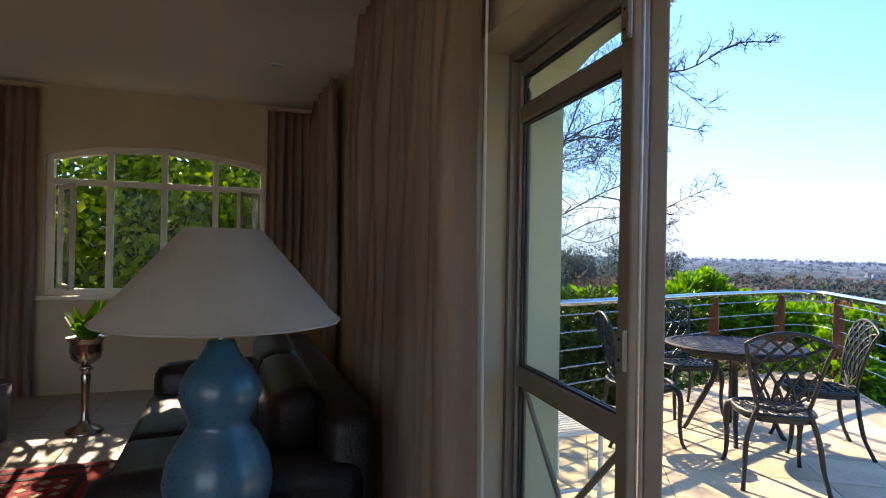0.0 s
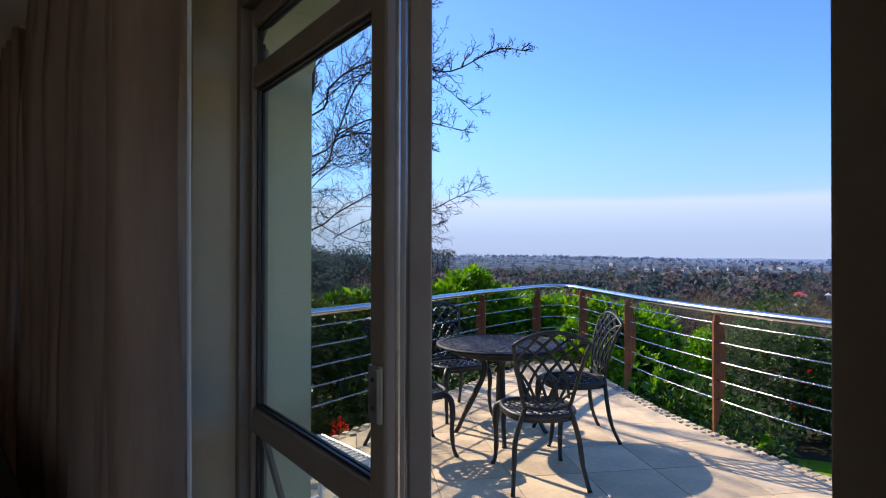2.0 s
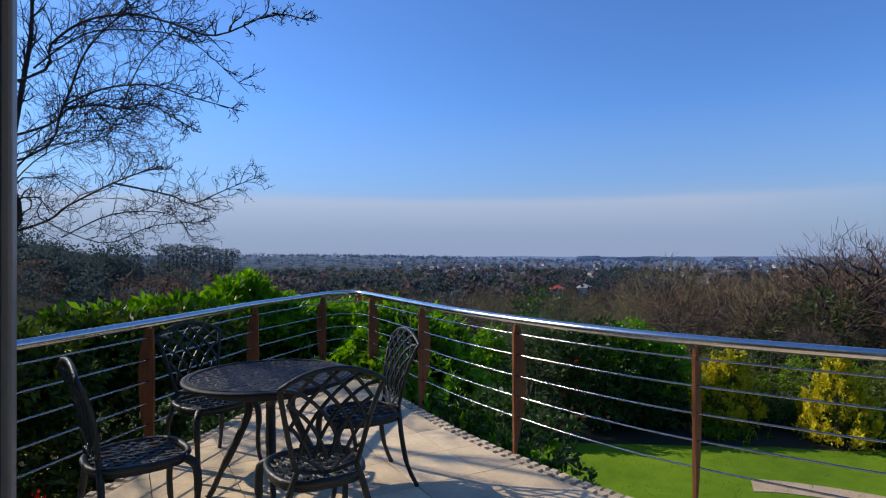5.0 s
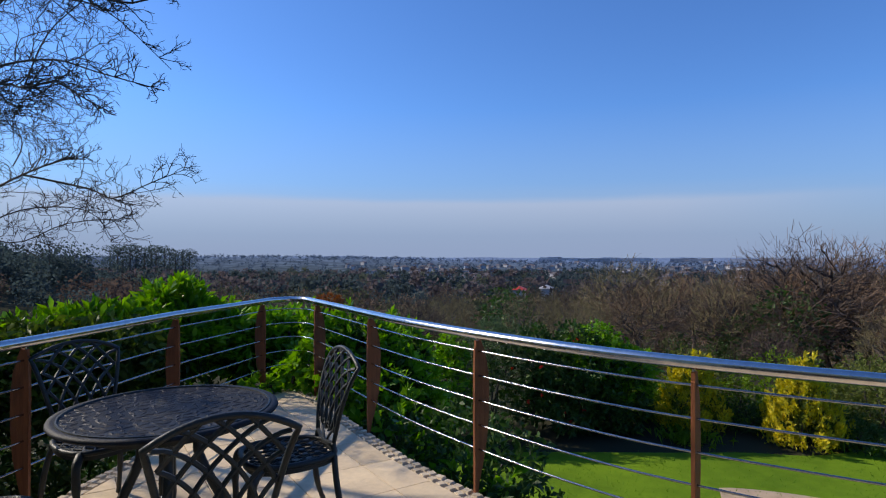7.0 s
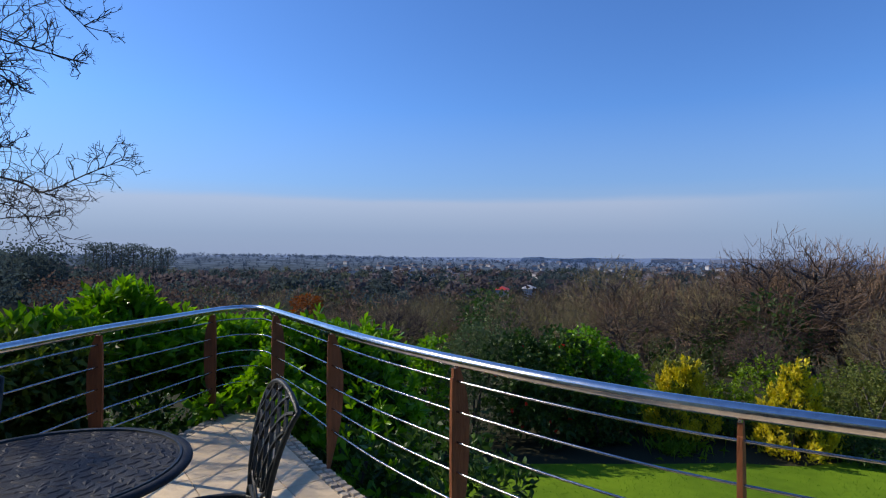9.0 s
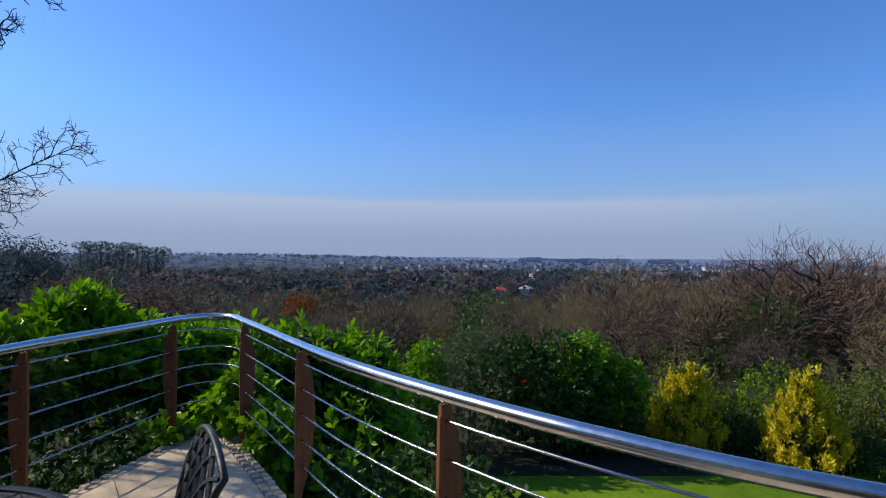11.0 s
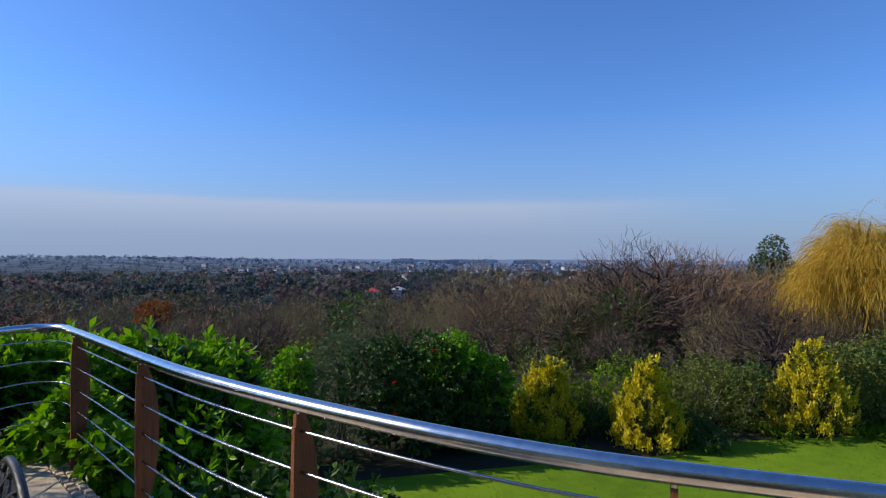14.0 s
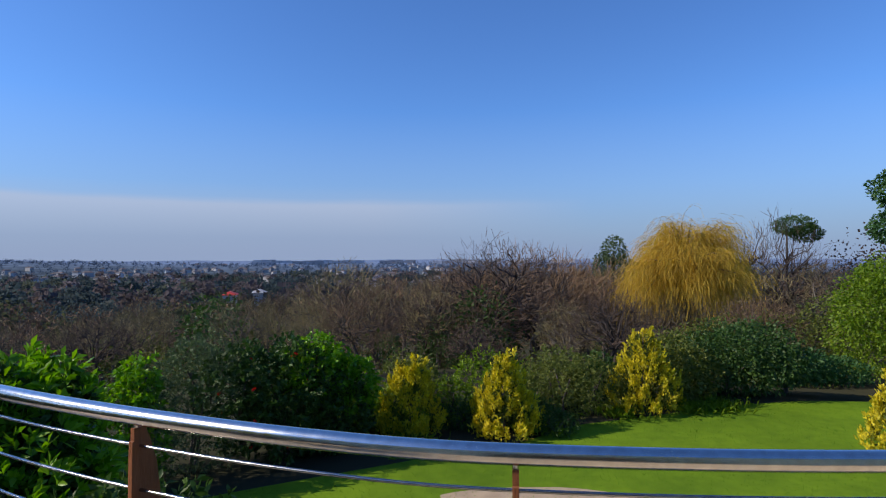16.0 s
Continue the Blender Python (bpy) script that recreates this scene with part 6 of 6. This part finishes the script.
leafy_tree("garden_tree", tuple(ab(-9.2, -1.2, -3.1)), [(0, 0, 5.2, 2.6, 2.6, 2.2), (0.8, 1.8, 4.2, 2.0, 2.0, 2.0), (-1.2, -2.0, 4.0, 2.2, 2.0, 2.2), (1.0, -1.5, 6.2, 1.8, 1.8, 1.4), (0.5, 0.4, 2.4, 2.6, 2.8, 1.8), (0.4, 0.2, 4.4, 2.2, 3.2, 2.4)], 26000, 0.16, M_leaf_mid, "dense sunlit green tree outside the arched window", 0.2)
leafy_tree("garden_tree", tuple(ab(-8.0, -6.2, -3.1)), [(0, 0, 4.6, 2.2, 2.6, 2.4), (0, 1.6, 3.0, 2.0, 2.0, 2.0)], 7000, 0.15, M_leaf_mid, "green tree beyond the house corner", 0.2)
leafy_tree("garden_tree", tuple(ab(-12.5, -2.0, -3.1)), [(0, 0, 4.8, 2.6, 4.2, 3.2), (0, 2.6, 3.6, 2.6, 2.8, 3.0), (0, -3.0, 3.8, 2.6, 2.8, 3.0)], 16000, 0.24, M_leaf_dark, "dark evergreen behind the sunlit tree", 0.25)
leafy_tree("yellow_shrub", (1.9, 9.2, -3.1), [(0, 0, 2.4, 0.8, 0.7, 0.8), (-0.9, -0.7, 2.6, 0.8, 0.7, 0.9), (0.9, 0.5, 2.7, 0.7, 0.6, 0.6)], 5000, 0.1, M_leaf_olive, "yellow-green shrub behind the railing", 0.05, "shrub")
fp = empty("flowering_plant", Matrix.Translation((2.28, 7.32, -0.42)), "small red-flowered plant outside the railing", "plant")
p, d = on_blobs([(0, 0, 0.2, 0.07, 0.07, 0.13)], 120, 0.3)
o = new("blossom", leaf_mesh("blossom", p, d + np.array([0, 0, 0.8]), np.full(120, 0.04), np.full(120, 0.01), M_flower))
o.parent = fp
bn = empty("agapanthus", Matrix.Translation((16.6, 9.6, -3.08)), "clump of strappy green leaves at the lawn's edge", "plant", "strappy clumps")
p = np.random.normal(size=(260, 3)) * np.array([0.35, 0.35, 0.0])
o = new("foliage", leaf_mesh("foliage", p, np.random.normal(size=(260, 3)) * 0.5 + np.array([0, 0, 1.0]), np.random.uniform(0.3, 0.5, 260), np.full(260, 0.02), M_leaf_mid, droop=0.3))
o.parent = bn
for x, y in ((22.4, 2.9), (22.9, 2.0), (21.2, 4.9), (19.0, 7.0)):
    copy_thing(bn, Matrix.Translation((x, y, -3.08)))

rs = np.random.RandomState(9)
n = 36000
px_, py_ = rs.uniform(8.5, 25, n), rs.uniform(-8, 16, n)
inside = np.zeros(n, bool)
ll = [(p.x, p.y) for p in lawn_line]
for (xa, ya), (xb, yb) in zip(ll, ll[1:]):
    if ya != yb:
        inside ^= ((ya > py_) != (yb > py_)) & (px_ < (xb - xa) * (py_ - ya) / (yb - ya) + xa)
P = np.stack([px_, py_, np.full(n, LAWN_Z + 0.018)], 1)[inside]
tagged(new("grass", leaf_mesh("grass", P, rs.normal(size=P.shape) * 0.55 + np.array([0, 0, 1.0]), rs.uniform(0.03, 0.075, len(P)), np.full(len(P), 0.006), M_grass)), "short mown grass of the lawn", "grass", kind="stuff")

# brushwood under the bare trees
rs = np.random.RandomState(3)
n = 34000
az, r = np.radians(rs.uniform(14, 104, n)), 22 + 66 * rs.rand(n) ** 0.9
X, Y = C0.x + r * np.sin(az), C0.y + r * np.cos(az)
Z = np.array([ground_z(x, y) for x, y in zip(X, Y)])
keep = ~(((X < 31) & (Y < 4.5)) | ((r < 27) & (Y < 9) ))
P = np.stack([X, Y, Z + rs.rand(n) ** 1.5 * (1.4 + 0.02 * r)], 1)[keep]
D = rs.normal(size=(len(P), 3)) * 0.8 + np.array([0, 0, 0.15])
L = rs.uniform(0.25, 0.7, len(P))
half = len(P) // 3
for nm, sl, mat_ in (("brushwood", slice(0, 2 * half), M_brush), ("undergrowth", slice(2 * half, None), M_under)):
    tagged(new(nm, leaf_mesh(nm, P[sl], D[sl], L[sl] * (1 if nm == "brushwood" else 0.6), L[sl] * (0.022 if nm == "brushwood" else 0.12), mat_, droop=0.0)), "tangled brown brushwood between the bare trees" if nm == "brushwood" else "olive undergrowth between the bare trees", "undergrowth", kind="stuff")

# evergreens among the bare trees
rs2 = random.Random(44)
for k in range(30):
    r, az = rs2.uniform(30, 75), radians(rs2.uniform(24, 98))
    x, y = C0.x + r * math.sin(az), C0.y + r * math.cos(az)
    s = rs2.uniform(1.0, 1.8)
    np.random.seed(300 + k)
    leafy_tree("evergreen_shrub", (x, y, ground_z(x, y) - 0.1), [(0, 0, 1.3 * s, 1.2 * s, 1.2 * s, 1.1 * s), (0.8 * s, 0.5 * s, 1.0 * s, 0.9 * s, 0.9 * s, 0.9 * s), (-0.6 * s, -0.4 * s, 2.0 * s, 0.8 * s, 0.8 * s, 0.8 * s)], 1500, 0.16 * s, (M_leaf_dark, M_leaf_olive, M_leaf_dark)[k % 3], ("dark evergreen shrub", "olive green shrub", "dark evergreen shrub")[k % 3] + " among the bare trees", 0.06, "shrub")

# far woods: crowns of leaves, by kind and distance; haze painted into the bluer leaves
M_far = [leaf_material("far_dark_trees_hazed", (0.04, 0.06, 0.064), (0.058, 0.08, 0.078), 0.48, 1.0), leaf_material("far_brown_trees", (0.085, 0.062, 0.05), (0.06, 0.048, 0.042), 0.48, 1.0),
         leaf_material("far_olive_trees", (0.07, 0.075, 0.035), (0.05, 0.06, 0.035), 0.48, 1.0), leaf_material("distant_woods_haze_blue", (0.05, 0.072, 0.105), (0.068, 0.094, 0.13), 0.48, 1.0)]


# valley leaves paler and bluer: the air's haze is put into their colour
M_mid = [leaf_material("valley_dark_trees_hazed", (0.04, 0.058, 0.062), (0.06, 0.078, 0.075), 0.48, 1.0), leaf_material("valley_brown_trees_hazed", (0.11, 0.09, 0.085), (0.085, 0.075, 0.08), 0.48, 1.0), leaf_material("valley_olive_trees_hazed", (0.085, 0.095, 0.065), (0.07, 0.085, 0.07), 0.48, 1.0)]


def woods(name, count, r0, r1, az0, az1, size, leaves, kinds, label, seed, power=1.0, grain=0.3):
    rs = np.random.RandomState(seed)
    az = np.radians(rs.uniform(az0, az1, count))
    r = r0 + (r1 - r0) * rs.rand(count) ** power
    x, y = C0.x + r * np.sin(az), C0.y + r * np.cos(az)
    z = np.array([ground_z(a, b) for a, b in zip(x, y)])
    s = size * rs.uniform(0.6, 1.35, count)
    # kinds grow in stands
    stand_ = np.array([0.5 + 0.75 * noise.noise(Vector((a * 0.018, b * 0.018, seed))) for a, b in zip(x, y)]) + rs.normal(size=count) * 0.12
    kind = np.minimum(np.searchsorted(np.cumsum([k[1] for k in kinds]), np.clip(stand_, 0, 0.999)), len(kinds) - 1)
    for j, (mat_, _) in enumerate(kinds):
        idx = np.where(kind == j)[0]
        if not len(idx):
            continue
        i = np.repeat(idx, leaves)
        d = rs.normal(size=(len(i), 3))
        d /= np.linalg.norm(d, axis=1, keepdims=True)
        rad = rs.uniform(0.3, 1.05, len(i))[:, None]
        c = np.stack([x[i], y[i], z[i] + s[i] * 0.75], 1)
        p = c + d * rad * np.stack([s[i] * 0.62, s[i] * 0.62, s[i] * 0.55], 1)
        ln = s[i] * grain * rs.uniform(0.6, 1.3, len(i))
        tagged(new(name, leaf_mesh(name, p, d * 0.4 + rs.normal(size=d.shape), ln, ln * 0.38, mat_, droop=0.1)), label, "woods", kind="stuff")


woods("valley_woods", 380, 100, 240, 10, 106, 6.0, 330, [(M_far[0], 0.36), (M_far[1], 0.42), (M_far[2], 0.22)], "wooded slope of dark evergreens and bare trees", 1, grain=0.1)
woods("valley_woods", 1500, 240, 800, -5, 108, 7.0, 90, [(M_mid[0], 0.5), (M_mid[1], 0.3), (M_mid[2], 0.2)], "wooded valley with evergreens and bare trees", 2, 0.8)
woods("ridge_woods", 380, 105, 270, -40, 24, 6.5, 330, [(M_far[0], 0.6), (M_far[1], 0.3), (M_far[2], 0.1)], "dark trees along the ridge", 3, grain=0.085)
woods("ridge_woods", 50, 150, 200, -30, 11, 9.5, 1000, [(M_far[0], 0.75), (M_far[1], 0.25)], "dark wooded knoll on the ridge", 13, grain=0.055)
woods("distant_woods", 2600, 750, 2200, -8, 108, 6.5, 26, [(M_far[3], 0.97), (M_far[0], 0.03)], "distant woods with haze painted into their blue-grey leaves", 4, 0.7)
woods("hill_woods", 48, 62, 115, 96, 114, 6.8, 1800, [(M_far[1], 0.5), (M_far[2], 0.3), (M_far[0], 0.2)], "brown and green trees on the hill beside the garden", 6, grain=0.03)
# a row of pines on the ridge
for k in range(13):
    az = radians(12.5 + k * 0.52 + rnd.uniform(-0.15, 0.15))
    r = 215 + rnd.uniform(-12, 12)
    x, y = C0.x + r * math.sin(az), C0.y + r * math.cos(az)
    h = rnd.uniform(5.5, 9.0)
    np.random.seed(100 + k)
    leafy_tree("pine_tree", (x, y, 3.9 - h + rnd.uniform(-1.6, 0.6)), [(0, 0, h * 0.3, 2.3, 2.3, 2.0), (0, 0, h * 0.88, 2.1, 2.1, 0.9), (0.8, -0.6, h * 0.7, 1.7, 1.7, 0.8)], 520, 0.55, M_far[0], "flat-topped pine in the row on the ridge", 0.25)

# town in the valley
rs = random.Random(17)
tw, tr_ = bmesh.new(), bmesh.new()


def house(bw, br, x, y, z, w, d, h, turn):
    m = pose(x, y, z, 0, 0, turn)
    box(bw, -w / 2, w / 2, -d / 2, d / 2, -2, h, m=m)
    e = 0.5
    v = [br.verts.new(m @ Vector(q)) for q in ((-w / 2 - e, -d / 2 - e, h), (w / 2 + e, -d / 2 - e, h), (w / 2 + e, d / 2 + e, h), (-w / 2 - e, d / 2 + e, h), (-w / 2 + d / 3, 0, h + d * 0.28), (w / 2 - d / 3, 0, h + d * 0.28))]
    for f in ((0, 1, 5, 4), (1, 2, 5), (2, 3, 4, 5), (3, 0, 4), (3, 2, 1, 0)):
        br.faces.new([v[i] for i in f])


for k in range(190):
    az = radians(rs.uniform(33, 72))
    r = 420 + 800 * rs.random() ** 1.1
    if rs.random() < 0.25:
        az, r = radians(rs.uniform(40, 100)), rs.uniform(900, 2200)
    x, y = C0.x + r * math.sin(az), C0.y + r * math.cos(az)
    s = 0.62 + r / 3500
    house(tw, tr_, x, y, ground_z(x, y) + 3.0, rs.uniform(8, 14) * s, rs.uniform(6, 9) * s, rs.uniform(3, 5), rs.uniform(0, 180))
tagged(thing("town_walls", tw, M_wall_far, label="white houses scattered through the far valley", category="houses"), kind="stuff")
tagged(thing("town_roofs", tr_, M_roof_far, label="tiled roofs of the far houses", category="houses"), kind="stuff")
wh = bmesh.new()
for k in range(46):
    az = radians(rs.uniform(52, 84))
    r = rs.uniform(2300, 3000)
    x, y = C0.x + r * math.sin(az), C0.y + r * math.cos(az)
    box(wh, -30 * rs.random() - 10, 35, -12, 12, -5, rs.uniform(10, 17), m=pose(x, y, ground_z(x, y), 0, 0, -math.degrees(az)))
tagged(thing("distant_warehouses", wh, M_wall_far, label="long white buildings near the horizon", category="buildings"), kind="stuff")
for x, y, w_, d_, h_, roof, lab in ((175, 147, 7, 4.5, 2.6, M_red_roof, "white house with a bright red roof among trees"), (184, 141, 7, 4.5, 3.2, M_wall_far, "white house among the trees")):
    bw, br = bmesh.new(), bmesh.new()
    z = {175: -15.0, 184: -15.2}[x]
    hs = empty("house", Matrix.Translation((x, y, z)), lab, "house")
    house(bw, br, 0, 0, 0, w_, d_, h_, 35)
    part("wall", bw, M_wall_far, hs), part("roof", br, roof, hs)

# ---- paving ----
inner = inward(curve, 0.13)
floor_poly = [tuple(p) for p in inner] + [(w0.x, w0.y), (w1.x, w1.y)]
TA, TS, TX, TY = radians(-9.8), 0.5, 4.18, 5.71
ux, uy = math.cos(TA), math.sin(TA)
for i in range(-14, 8):
    for j in range(-16, 9):
        poly = floor_poly
        u0, v0 = TX * ux + TY * uy + i * TS, -TX * uy + TY * ux + j * TS
        g = 0.003
        for ax, ay, c in ((ux, uy, u0 + TS - g), (-ux, -uy, -u0 - g), (-uy, ux, v0 + TS - g), (uy, -ux, -v0 - g)):
            poly = clip(poly, ax, ay, c)
            if len(poly) < 3:
                break
        if len(poly) < 3:
            continue
        area = abs(sum(p[0] * q[1] - q[0] * p[1] for p, q in zip(poly, poly[1:] + poly[:1]))) / 2
        if area < 0.004:
            continue
        cx, cy = sum(p[0] for p in poly) / len(poly), sum(p[1] for p in poly) / len(poly)
        dz = random.uniform(-0.0012, 0.0012)
        bm = prism(bmesh.new(), [(x - cx, y - cy) for x, y in poly], -0.016, dz)
        o = part("tile", bm, M_tile, terrace, m=Matrix.Translation((cx, cy, 0)))
cb = bmesh.new()
rnd = random.Random(4)
for row, (d0, d1) in enumerate(((0.0, 0.05), (0.053, 0.126))):
    line = spline([(p.x, p.y, 0) for p in inward(curve, (d0 + d1) / 2)], 3)
    acc, last = 0.0, line[0]
    for k in range(1, len(line)):
        acc += (line[k] - last).length
        last = line[k]
        if acc > 0.07:
            acc = 0.0
            t = (line[k] - line[k - 1]).normalized()
            m = Matrix.Translation(line[k]) @ Matrix.Rotation(math.atan2(t.y, t.x) + rnd.uniform(-0.25, 0.25), 4, "Z")
            w_, h_ = rnd.uniform(0.03, 0.036), rnd.uniform(-0.005, 0.002)
            vs = [cb.verts.new(m @ Vector(q)) for q in ((-w_, -0.028, -0.016), (w_, -0.028, -0.016), (w_, 0.028, -0.016), (-w_, 0.028, -0.016), (-w_ * 0.8, -0.021, h_), (w_ * 0.8, -0.022, h_), (w_ * 0.75, 0.022, h_), (-w_ * 0.8, 0.021, h_))]
            for f in ((4, 5, 6, 7), (0, 1, 5, 4), (1, 2, 6, 5), (2, 3, 7, 6), (3, 0, 4, 7)):
                cb.faces.new([vs[i] for i in f])
tagged(part("edging_stones", cb, M_cobble, terrace, "rough stone edging"), kind="stuff")
